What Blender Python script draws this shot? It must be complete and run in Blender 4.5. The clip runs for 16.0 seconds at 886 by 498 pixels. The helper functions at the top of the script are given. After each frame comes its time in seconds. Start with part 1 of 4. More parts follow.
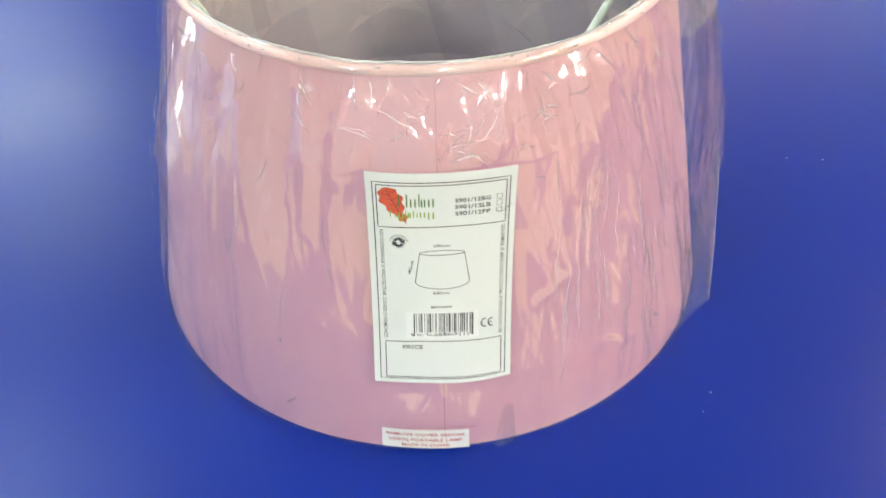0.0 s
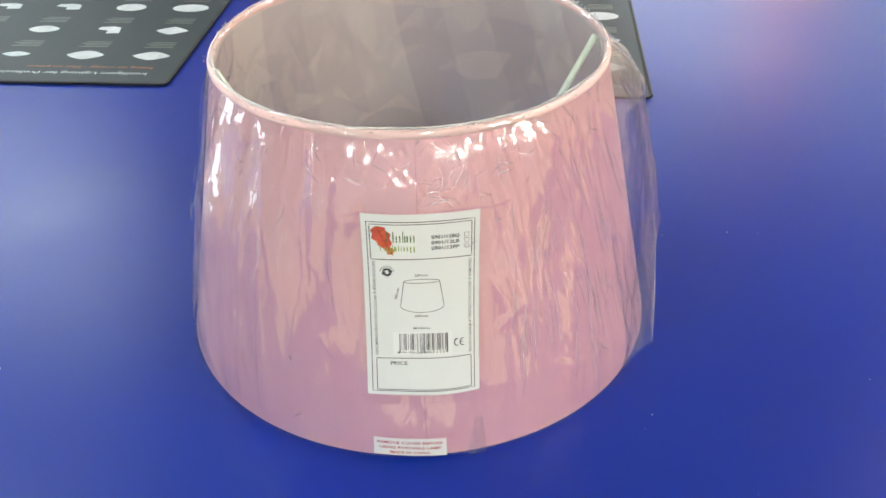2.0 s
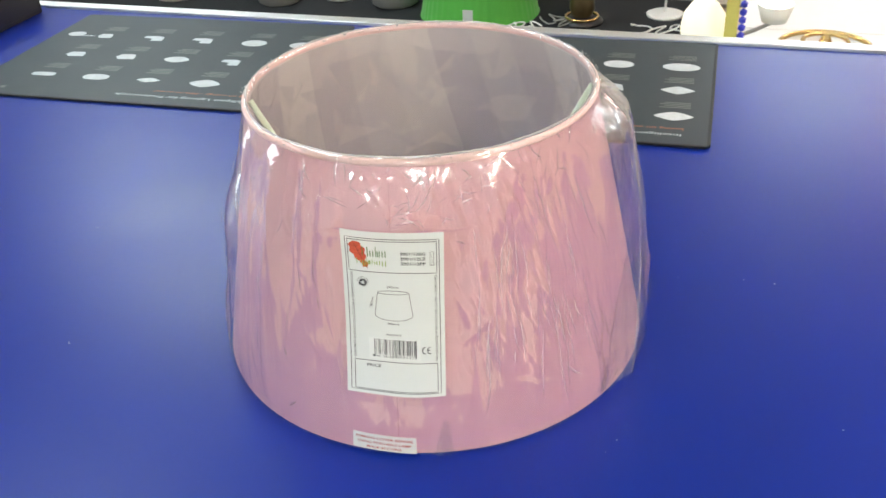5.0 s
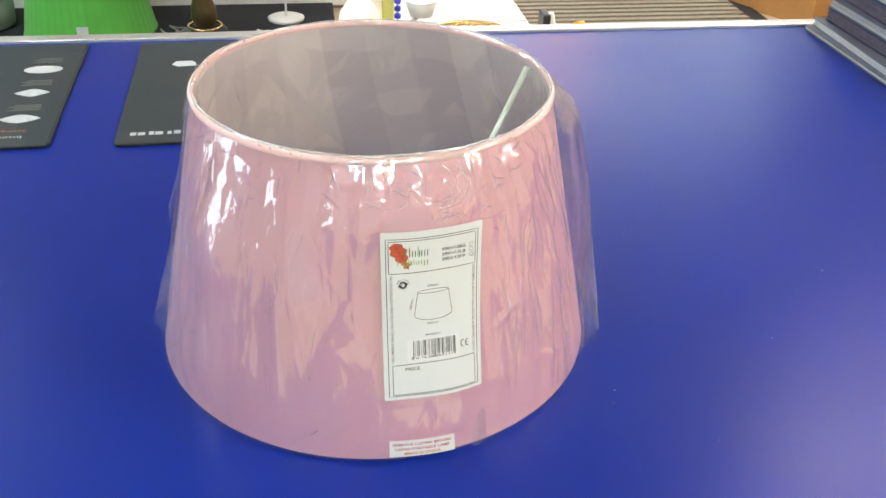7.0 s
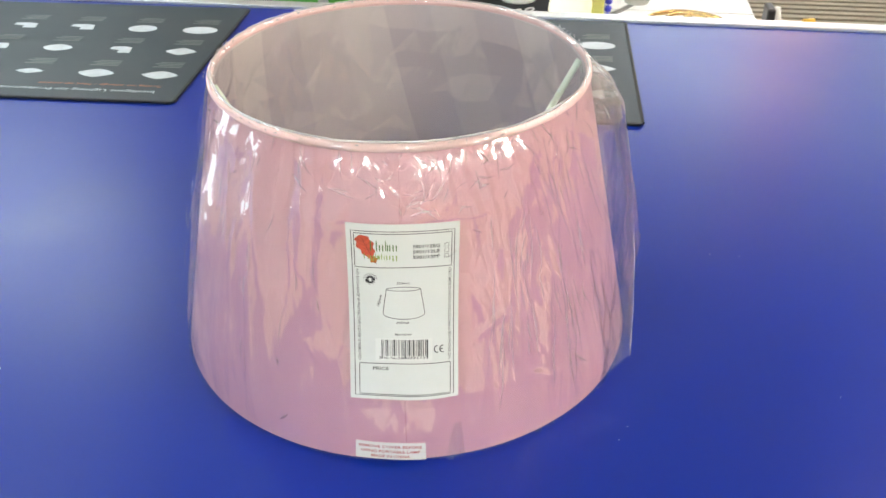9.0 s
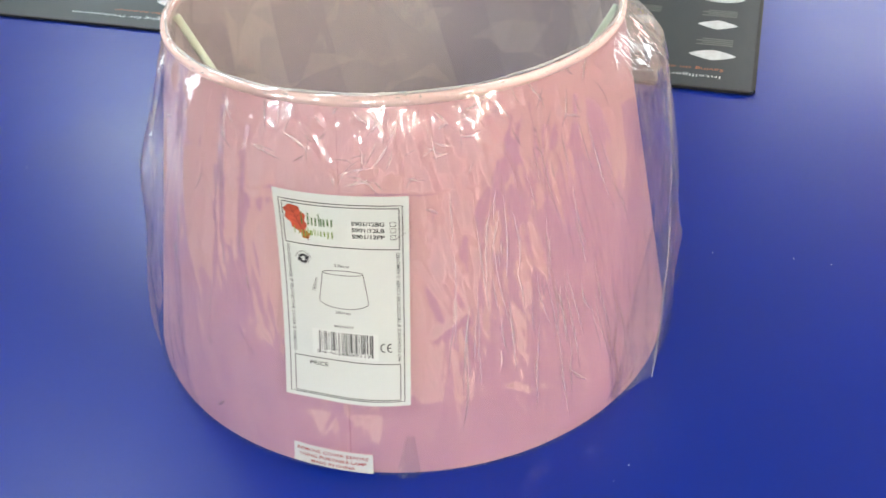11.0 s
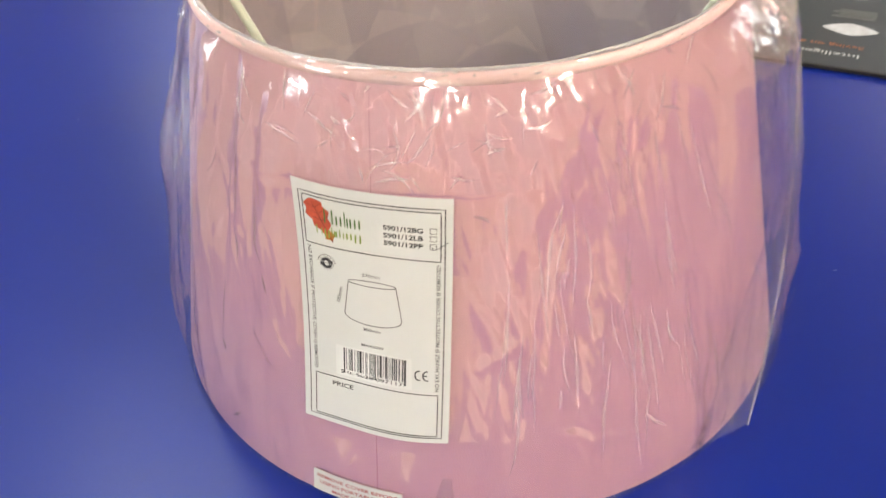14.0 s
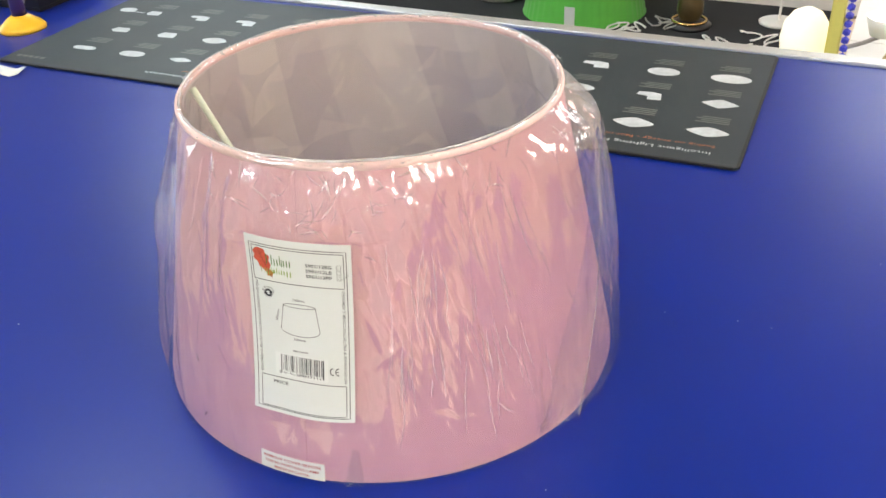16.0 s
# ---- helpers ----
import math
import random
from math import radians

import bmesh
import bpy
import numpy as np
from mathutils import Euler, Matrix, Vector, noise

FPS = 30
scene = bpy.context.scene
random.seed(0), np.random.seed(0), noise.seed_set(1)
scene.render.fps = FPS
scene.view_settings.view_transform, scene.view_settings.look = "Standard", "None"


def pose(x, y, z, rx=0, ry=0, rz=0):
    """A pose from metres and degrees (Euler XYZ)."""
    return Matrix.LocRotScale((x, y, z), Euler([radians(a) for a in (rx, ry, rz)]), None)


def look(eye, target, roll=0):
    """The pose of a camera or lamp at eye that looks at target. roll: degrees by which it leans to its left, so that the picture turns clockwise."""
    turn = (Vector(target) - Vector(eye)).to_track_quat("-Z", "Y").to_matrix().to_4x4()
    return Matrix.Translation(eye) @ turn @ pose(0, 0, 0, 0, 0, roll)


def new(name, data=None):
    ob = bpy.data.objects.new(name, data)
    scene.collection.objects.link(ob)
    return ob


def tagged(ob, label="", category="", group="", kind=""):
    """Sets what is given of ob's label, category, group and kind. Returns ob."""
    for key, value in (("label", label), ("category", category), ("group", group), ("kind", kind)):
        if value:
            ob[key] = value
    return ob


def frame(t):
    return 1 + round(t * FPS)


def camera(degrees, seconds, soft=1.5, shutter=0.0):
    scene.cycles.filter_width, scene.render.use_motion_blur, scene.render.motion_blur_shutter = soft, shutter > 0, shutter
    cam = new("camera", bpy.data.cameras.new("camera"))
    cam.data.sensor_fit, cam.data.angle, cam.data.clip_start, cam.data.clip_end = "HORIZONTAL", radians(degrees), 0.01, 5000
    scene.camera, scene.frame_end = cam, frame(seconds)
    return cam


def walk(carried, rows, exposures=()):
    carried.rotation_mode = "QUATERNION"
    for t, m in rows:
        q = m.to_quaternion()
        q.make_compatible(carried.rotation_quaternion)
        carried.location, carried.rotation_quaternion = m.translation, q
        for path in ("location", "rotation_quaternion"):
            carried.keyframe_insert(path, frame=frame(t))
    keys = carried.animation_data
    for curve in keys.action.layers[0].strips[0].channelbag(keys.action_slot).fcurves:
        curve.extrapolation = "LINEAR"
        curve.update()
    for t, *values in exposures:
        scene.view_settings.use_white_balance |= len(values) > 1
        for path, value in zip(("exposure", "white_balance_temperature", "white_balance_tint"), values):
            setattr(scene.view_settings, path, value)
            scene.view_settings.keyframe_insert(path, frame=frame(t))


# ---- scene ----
cam = camera(51.15, 16.0, soft=1.6, shutter=0.3)
# seconds, place, turn in degrees
ROWS = [
    (0, 0.0527, -0.3953, 0.3608, 46.95, 0.72, 5.87),
    (0.5, 0.0767, -0.4765, 0.3771, 52.26, 1.22, 6.63),
    (1, 0.0748, -0.4926, 0.3897, 54.4, 0.78, 6.21),
    (1.5, 0.0708, -0.4917, 0.386, 54.92, 0.92, 6.5),
    (2, 0.0785, -0.4938, 0.3872, 54.88, 1.0, 6.43),
    (2.5, 0.0998, -0.4985, 0.3886, 55.63, 2.07, 9.04),
    (3, 0.1095, -0.4932, 0.3977, 55.72, 2.39, 10.77),
    (3.5, 0.1221, -0.4795, 0.3985, 55.49, 3.74, 10.4),
    (4, 0.196, -0.4983, 0.4072, 56.95, 2.26, 18.61),
    (4.2, 0.2219, -0.5042, 0.407, 57.34, 2.27, 20.54),
    (6.3, 0.027, -0.55, 0.401, 57.6, 1.77, -2.24),
    (6.5, -0.0047, -0.5508, 0.3995, 57.46, 0.64, -5.95),
    (7, -0.0427, -0.548, 0.4013, 57.91, -1.57, -8.39),
    (7.5, -0.0402, -0.5439, 0.396, 57.31, -1.26, -8.77),
    (8, -0.0217, -0.5339, 0.396, 57.34, -1.41, -5.41),
    (8.5, 0.0402, -0.5273, 0.3907, 57.29, -1.6, 1.27),
    (9, 0.0954, -0.5146, 0.3908, 56.69, 0.27, 7.6),
    (9.2, 0.1085, -0.5123, 0.3913, 56.81, 0.59, 9.48),
    (11.3, 0.1753, -0.3647, 0.3378, 52.27, 2.26, 19.39),
    (11.5, 0.1575, -0.3304, 0.3298, 50.38, 1.72, 18.45),
    (12, 0.1309, -0.2805, 0.2926, 47.73, 0.55, 19.14),
    (12.5, 0.1046, -0.271, 0.2521, 47.05, -0.08, 22.55),
    (13, 0.0924, -0.2615, 0.2329, 45.39, 0.59, 22.91),
    (13.5, 0.1089, -0.2765, 0.2579, 47.72, 1.44, 24.6),
    (14, 0.1638, -0.3365, 0.32, 51.65, 2.66, 26.34),
    (14.5, 0.2234, -0.3876, 0.3606, 54.81, 2.83, 26.48),
    (15, 0.2635, -0.4279, 0.3788, 56.44, 2.74, 25.99),
    (15.5, 0.2695, -0.4431, 0.3858, 57.62, 2.79, 25.59),
    (16, 0.2658, -0.4441, 0.386, 57.71, 2.45, 25.2),
]
EXPOSURES = [(0.0, -0.32, 5950, -4), (1.0, -0.48, 6020, -2), (4.2, -0.49, 5980, 0), (6.3, -0.56, 6050, 0), (6.6, -0.55, 6050, 0), (7.0, -0.42, 6050, 0), (9.2, -0.46, 5950, 0), (11.3, -0.5, 6050, 2), (12.0, -0.58, 6200, 4), (12.5, -0.57, 6700, 10), (13.5, -0.57, 6750, 10), (14.6, -0.47, 6300, 3), (16.0, -0.47, 6200, 3)]
walk(cam, [(t, pose(*row)) for t, *row in ROWS], EXPOSURES)

# ---- world and light ----
world = bpy.data.worlds.new("world")
scene.world = world
world.use_nodes = True
world.node_tree.nodes["Background"].inputs[0].default_value = (0.8, 0.85, 0.95, 1)
world.node_tree.nodes["Background"].inputs[1].default_value = 0.05

CEIL, FLOOR = 1.75, -0.92
# ceiling panels: centre x, y, size x, size y, strength, colour
PANELS = [
    (-2.05, 2.45, 1.0, 0.7, 25.0, (0.93, 0.97, 1.0)),
    (-1.27, 0.62, 0.55, 0.6, 20.0, (0.93, 0.97, 1.0)),
    # next three: unseen strips added to light the shade's front and right side
    (1.85, -0.9, 0.16, 1.5, 165.0, (1.0, 0.82, 0.66)),
    (-1.5, -1.9, 0.08, 1.5, 150.0, (0.88, 0.94, 1.0)),
    (0.2, -2.3, 0.08, 1.5, 140.0, (1.0, 0.93, 0.84)),
    (1.58, 1.28, 0.42, 0.45, 52.0, (1.0, 0.72, 0.60)),
    (2.25, 4.60, 1.3, 0.7, 16.0, (0.93, 0.97, 1.0)),
    (0.8, 5.2, 1.3, 0.8, 27.0, (0.96, 0.95, 1.0)),
]

# added fill lamp behind the camera, set in an unseen wall opening
front_fill = bpy.data.lights.new("front_fill_lamp", "AREA")
front_fill.shape, front_fill.size, front_fill.size_y, front_fill.energy, front_fill.color = "RECTANGLE", 4.6, 1.8, 23.0, (1.0, 0.95, 0.88)
new("front_fill_lamp", front_fill).matrix_world = look((0.4, -3.36, 0.55), (0.4, 0.0, 0.45))

# cool lamp added on the unseen left side, for the film's pale reflection
side_lamp = bpy.data.lights.new("assumed_side_lamp", "AREA")
side_lamp.shape, side_lamp.size, side_lamp.size_y, side_lamp.energy, side_lamp.color = "RECTANGLE", 1.5, 1.3, 45.0, (0.90, 0.95, 1.0)
new("assumed_side_lamp", side_lamp).matrix_world = look((-4.15, 0.5, 0.75), (0.0, 0.3, 0.55))


# ---- material helpers ----
def material(name):
    m = bpy.data.materials.new(name)
    m.use_nodes = True
    t = m.node_tree
    return m, t, t.nodes["Principled BSDF"]


def node(t, kind, **values):
    n = t.nodes.new(kind)
    for key, value in values.items():
        n.inputs[key.replace("_", " ")].default_value = value
    return n


def surface(name, colour, rough=0.5, metal=0.0, vary=0.08, scale=40.0, bump=0.05, fine=600.0, sheen=0.0, spec=0.5, coat=0.0):
    """A surface with variation at two scales and a fine relief."""
    m, t, b = material(name)
    coords = t.nodes.new("ShaderNodeTexCoord")
    n1 = node(t, "ShaderNodeTexNoise", Scale=scale, Detail=4.0)
    n2 = node(t, "ShaderNodeTexNoise", Scale=fine, Detail=2.0)
    t.links.new(coords.outputs["Object"], n1.inputs["Vector"])
    t.links.new(coords.outputs["Object"], n2.inputs["Vector"])
    mix = t.nodes.new("ShaderNodeMix")
    mix.data_type = "RGBA"
    mix.inputs["A"].default_value = (*[c * (1 - vary) for c in colour], 1)
    mix.inputs["B"].default_value = (*[min(1, c * (1 + vary)) for c in colour], 1)
    t.links.new(n1.outputs["Fac"], mix.inputs["Factor"])
    t.links.new(mix.outputs["Result"], b.inputs["Base Color"])
    rr = node(t, "ShaderNodeMapRange")
    rr.inputs["To Min"].default_value = max(0.02, rough - 0.06)
    rr.inputs["To Max"].default_value = min(1, rough + 0.06)
    t.links.new(n1.outputs["Fac"], rr.inputs["Value"])
    t.links.new(rr.outputs["Result"], b.inputs["Roughness"])
    if bump:
        bp = node(t, "ShaderNodeBump", Strength=bump, Distance=0.001)
        t.links.new(n2.outputs["Fac"], bp.inputs["Height"])
        t.links.new(bp.outputs["Normal"], b.inputs["Normal"])
    b.inputs["Metallic"].default_value = metal
    b.inputs["Specular IOR Level"].default_value = spec
    b.inputs["Sheen Weight"].default_value = sheen
    b.inputs["Coat Weight"].default_value = coat
    return m


def glow(name, colour, strength):
    m, t, b = material(name)
    b.inputs["Base Color"].default_value = (0.8, 0.8, 0.8, 1)
    b.inputs["Emission Color"].default_value = (*colour, 1)
    b.inputs["Emission Strength"].default_value = strength
    return m


def film_material(name, rough=0.045, milk=0.03, base=0.2, tilt=1.0, veil_share=0.35, grazing=0.55):
    """Thin clear plastic: see-through, with gloss by Fresnel, a slight haze and flat facets between straight creases."""
    m, t, b = material(name)
    t.nodes.remove(b)
    out = t.nodes["Material Output"]
    clear = t.nodes.new("ShaderNodeBsdfTransparent")
    clear.inputs["Color"].default_value = (0.985, 0.985, 0.985, 1)
    gloss = node(t, "ShaderNodeBsdfGlossy", Roughness=rough)
    haze = t.nodes.new("ShaderNodeBsdfDiffuse")
    haze.inputs["Color"].default_value = (0.85, 0.85, 0.85, 1)
    coords = t.nodes.new("ShaderNodeTexCoord")

    def vec(op, a, b=None, scale=None):
        n = t.nodes.new("ShaderNodeVectorMath")
        n.operation = op
        t.links.new(a, n.inputs[0])
        if isinstance(b, tuple):
            n.inputs[1].default_value = b
        elif b is not None:
            t.links.new(b, n.inputs[1])
        if isinstance(scale, float):
            n.inputs["Scale"].default_value = scale
        elif scale is not None:
            t.links.new(scale, n.inputs["Scale"])
        return n.outputs[0]

    # facets: each cell of the film leans its own way
    wave = node(t, "ShaderNodeTexNoise", Scale=22.0, Detail=2.0)
    t.links.new(coords.outputs["Object"], wave.inputs["Vector"])
    bent_coords = vec("ADD", coords.outputs["Object"], vec("SCALE", wave.outputs["Color"], None, 0.007))
    patch = node(t, "ShaderNodeTexNoise", Scale=17.0, Detail=1.0)
    t.links.new(coords.outputs["Object"], patch.inputs["Vector"])
    crumpled = node(t, "ShaderNodeMapRange")
    crumpled.inputs["From Min"].default_value = 0.50
    crumpled.inputs["From Max"].default_value = 0.66
    crumpled.inputs["To Max"].default_value = 0.6
    t.links.new(patch.outputs["Fac"], crumpled.inputs["Value"])
    normal = t.nodes.new("ShaderNodeNewGeometry").outputs["Normal"]
    for size, squeeze, lean, masked in ((34.0, 0.16, 0.10, False), (120.0, 0.13, 0.10, False), (240.0, 0.35, 0.16, True)):
        cells = t.nodes.new("ShaderNodeTexVoronoi")
        cells.inputs["Scale"].default_value = size
        t.links.new(vec("MULTIPLY", bent_coords, (1.0, 1.0, squeeze)), cells.inputs["Vector"])
        away = vec("SUBTRACT", cells.outputs["Color"], (0.5, 0.5, 0.5))
        away = vec("SCALE", away, None, 2.0 * lean * tilt)
        if masked:
            away = vec("SCALE", away, None, crumpled.outputs["Result"])
        normal = vec("ADD", normal, away)
    normal = vec("NORMALIZE", normal)
    fr = node(t, "ShaderNodeLayerWeight", Blend=0.5)
    t.links.new(normal, fr.inputs["Normal"])
    t.links.new(normal, gloss.inputs["Normal"])
    edge = t.nodes.new("ShaderNodeMath")
    edge.operation = "POWER"
    edge.inputs[1].default_value = 3.5
    t.links.new(fr.outputs["Facing"], edge.inputs[0])
    two = t.nodes.new("ShaderNodeMath")
    two.operation = "MULTIPLY_ADD"
    two.inputs[1].default_value = grazing
    two.inputs[2].default_value = base
    two.use_clamp = True
    t.links.new(edge.outputs[0], two.inputs[0])
    a = t.nodes.new("ShaderNodeMixShader")
    a.inputs[0].default_value = milk
    t.links.new(clear.outputs[0], a.inputs[1])
    t.links.new(haze.outputs[0], a.inputs[2])
    c = t.nodes.new("ShaderNodeMixShader")
    t.links.new(two.outputs[0], c.inputs[0])
    t.links.new(a.outputs[0], c.inputs[1])
    veil = node(t, "ShaderNodeBsdfGlossy", Roughness=0.22)
    t.links.new(normal, veil.inputs["Normal"])
    both = t.nodes.new("ShaderNodeMixShader")
    both.inputs[0].default_value = veil_share
    t.links.new(gloss.outputs[0], both.inputs[1])
    t.links.new(veil.outputs[0], both.inputs[2])
    t.links.new(both.outputs[0], c.inputs[2])
    t.links.new(c.outputs[0], out.inputs["Surface"])
    return m


# ---- materials ----
BLUE = surface("blue_laminate", (0.004, 0.019, 0.235), rough=0.32, vary=0.06, scale=9, bump=0.03, fine=900, spec=0.26)
ALU = surface("aluminium", (0.72, 0.73, 0.72), rough=0.38, metal=0.85, vary=0.05, scale=30, bump=0.02)
CARCASS = surface("grey_board", (0.30, 0.31, 0.33), rough=0.6)
PINK = surface("pink_fabric", (0.70, 0.385, 0.45), rough=0.85, vary=0.05, scale=25, bump=0.25, fine=1500, sheen=0.2, spec=0.2)
PINK_RIM = surface("pink_binding", (0.84, 0.60, 0.58), rough=0.8, vary=0.08, scale=60, bump=0.3, fine=1500, sheen=0.2, spec=0.2)
LININGS = [surface("lining_cloth", c, rough=0.6, vary=0.04, scale=12, bump=0.05, fine=700, spec=0.3) for c in ((0.76, 0.68, 0.66), (0.66, 0.58, 0.59), (0.72, 0.64, 0.63))]
SEAM = surface("seam_line", (0.50, 0.20, 0.26), rough=0.85, bump=0.1)
WIRE = surface("cream_wire", (0.66, 0.74, 0.62), rough=0.35, vary=0.05, bump=0.0)
PAPER = surface("label_paper", (0.63, 0.66, 0.645), rough=0.55, vary=0.02, scale=60, bump=0.02, spec=0.4)
INK = surface("black_ink", (0.03, 0.03, 0.035), rough=0.6, vary=0.1, bump=0)
GREY_INK = surface("grey_ink", (0.08, 0.08, 0.085), rough=0.6, vary=0.1, bump=0)
RED_INK = surface("red_ink", (0.34, 0.022, 0.025), rough=0.6, vary=0.1, bump=0)
GREEN_INK = surface("green_ink", (0.22, 0.33, 0.06), rough=0.6, vary=0.1, bump=0)
DARK_GREEN_INK = surface("dark_green_ink", (0.07, 0.16, 0.035), rough=0.6, vary=0.3, scale=500, bump=0)
LEAF = surface("leaf_ink", (0.46, 0.075, 0.035), rough=0.6, vary=0.45, scale=300, bump=0)
FILM = film_material("clear_film", milk=0.055, base=0.22, tilt=0.8)
FILM_INNER = film_material("inner_film", milk=0.07, base=0.13, tilt=0.25)
# high milk whitens this film to imitate glints along the rim
FILM_GLINT = film_material("glint_film", rough=0.10, milk=0.50, base=0.12, tilt=0.5, veil_share=0.4, grazing=0.15)
# raised milk paints the light lines that lamps draw along creases
FILM_CREASE = film_material("creased_film", rough=0.14, milk=0.23, base=0.07, tilt=0.1, veil_share=0.3, grazing=0.1)
FILM_LOOSE = film_material("loose_film", milk=0.05, base=0.10, tilt=0.9)
MAT = surface("dark_mat", (0.026, 0.037, 0.044), rough=0.46, vary=0.12, scale=14, bump=0.12, fine=900, spec=0.32)
MAT_EDGE = surface("mat_edge", (0.012, 0.013, 0.015), rough=0.6, bump=0.1)
MAT_WHITE = surface("mat_white_print", (0.52, 0.56, 0.59), rough=0.5, vary=0.28, scale=160, bump=0)
MAT_GREY = surface("mat_grey_print", (0.13, 0.135, 0.13), rough=0.5, vary=0.2, scale=400, bump=0)
MAT_ORANGE = surface("mat_orange_print", (0.42, 0.12, 0.035), rough=0.5, vary=0.1, bump=0)
YELLOW = surface("yellow_plastic", (0.85, 0.52, 0.02), rough=0.35, vary=0.04, bump=0)
PURPLE = surface("purple_plastic", (0.025, 0.012, 0.10), rough=0.3, vary=0.1, bump=0)
BLACK = surface("black_plastic", (0.012, 0.012, 0.013), rough=0.35, vary=0.2, bump=0.05)
BLACK_CLOTH = surface("black_cloth", (0.013, 0.014, 0.017), rough=0.9, vary=0.3, scale=20, bump=0.3, fine=500)
GREEN = surface("green_fabric", (0.10, 0.42, 0.05), rough=0.7, vary=0.12, scale=20, bump=0.2, fine=400, sheen=0.2)
WHITE = surface("white_board", (0.78, 0.78, 0.75), rough=0.45, vary=0.04, scale=10, bump=0.03)
GREY = surface("grey_plastic", (0.28, 0.28, 0.27), rough=0.5, vary=0.15, scale=20)
BRASS = surface("brass", (0.72, 0.52, 0.22), rough=0.22, metal=1.0, vary=0.08, scale=40, bump=0)
WOOD = surface("wood", (0.50, 0.27, 0.09), rough=0.55, vary=0.18, scale=14, bump=0.1)
CARDBOARD = surface("cardboard", (0.36, 0.20, 0.09), rough=0.8, vary=0.12, scale=20, bump=0.1)
RIB = surface("brown_rib", (0.30, 0.26, 0.19), rough=0.8, vary=0.25, scale=40, bump=0.3)
RIB_DARK = surface("dark_rubber", (0.018, 0.017, 0.016), rough=0.7, vary=0.2, bump=0.1)
WALL = surface("wall_paint", (0.66, 0.60, 0.52), rough=0.8, vary=0.04, scale=3, bump=0.1, fine=200)
CEILING = surface("ceiling_paint", (0.72, 0.72, 0.70), rough=0.9, vary=0.03, scale=3, bump=0.1, fine=150)
FLOORING = surface("beige_flooring", (0.62, 0.50, 0.37), rough=0.5, vary=0.12, scale=5, bump=0.08, fine=120)
PAGES = surface("page_edges", (0.42, 0.42, 0.42), rough=0.7, vary=0.2, scale=250, bump=0.2)
PAGES_PALE = surface("pale_page_edges", (0.62, 0.62, 0.60), rough=0.7, vary=0.2, scale=250, bump=0.2)
PAGES_DARK = surface("dark_page_edges", (0.12, 0.10, 0.13), rough=0.6, vary=0.5, scale=120, bump=0.2)
COVER = surface("navy_cover", (0.035, 0.035, 0.10), rough=0.3, vary=0.2, scale=20, bump=0)
COVER_GREY = surface("grey_cover", (0.16, 0.17, 0.21), rough=0.35, vary=0.15, scale=20, bump=0)
BLUE_BEAD = surface("blue_bead", (0.06, 0.07, 0.65), rough=0.3, bump=0)
LIME = surface("lime_plastic", (0.62, 0.60, 0.16), rough=0.4, bump=0)
GLASS_WARM = glow("lit_globe", (1.0, 0.86, 0.52), 0.9)


# ---- building helpers ----
def link(name, bm, mat, parent=None, label="", smooth=False):
    me = bpy.data.meshes.new(name)
    bmesh.ops.recalc_face_normals(bm, faces=bm.faces)
    bm.to_mesh(me)
    bm.free()
    me.materials.append(mat)
    if smooth:
        for p in me.polygons:
            p.use_smooth = True
    ob = new(name, me)
    if parent:
        ob.parent = parent
    if label:
        ob["label"] = label
    return ob


def part(name, bm, mat, parent, label="", smooth=False):
    return link(name, bm, mat, parent, label, smooth)


def thing(name, label, category, group="", at=None):
    ob = new(name)
    ob.empty_display_size = 0.02
    if at is not None:
        ob.matrix_world = at
    return tagged(ob, label, category, group)


def box(x0, y0, z0, x1, y1, z1, bevel=0.0, bm=None):
    own = bmesh.new()
    bmesh.ops.create_cube(own, size=1, matrix=Matrix.Translation(((x0 + x1) / 2, (y0 + y1) / 2, (z0 + z1) / 2)) @ Matrix.Diagonal((x1 - x0, y1 - y0, z1 - z0, 1)))
    if bevel:
        bmesh.ops.bevel(own, geom=own.edges[:], offset=bevel, segments=2, affect="EDGES", profile=0.5)
    return own


def lathe(profile, steps=96, close=False, centre=(0, 0)):
    """A turned form from (radius, height) pairs."""
    bm = bmesh.new()
    rings = []
    for r, z in profile:
        rings.append([bm.verts.new((centre[0] + r * math.cos(2 * math.pi * i / steps), centre[1] + r * math.sin(2 * math.pi * i / steps), z)) for i in range(steps)])
    pairs = list(zip(rings, rings[1:])) + ([(rings[-1], rings[0])] if close else [])
    for a, b in pairs:
        for i in range(steps):
            j = (i + 1) % steps
            bm.faces.new((a[i], a[j], b[j], b[i]))
    if not close:
        for ring, (r, z) in ((rings[0], profile[0]), (rings[-1], profile[-1])):
            if r < 0.0015:
                bmesh.ops.pointmerge(bm, verts=ring, merge_co=(centre[0], centre[1], z))
    return bm


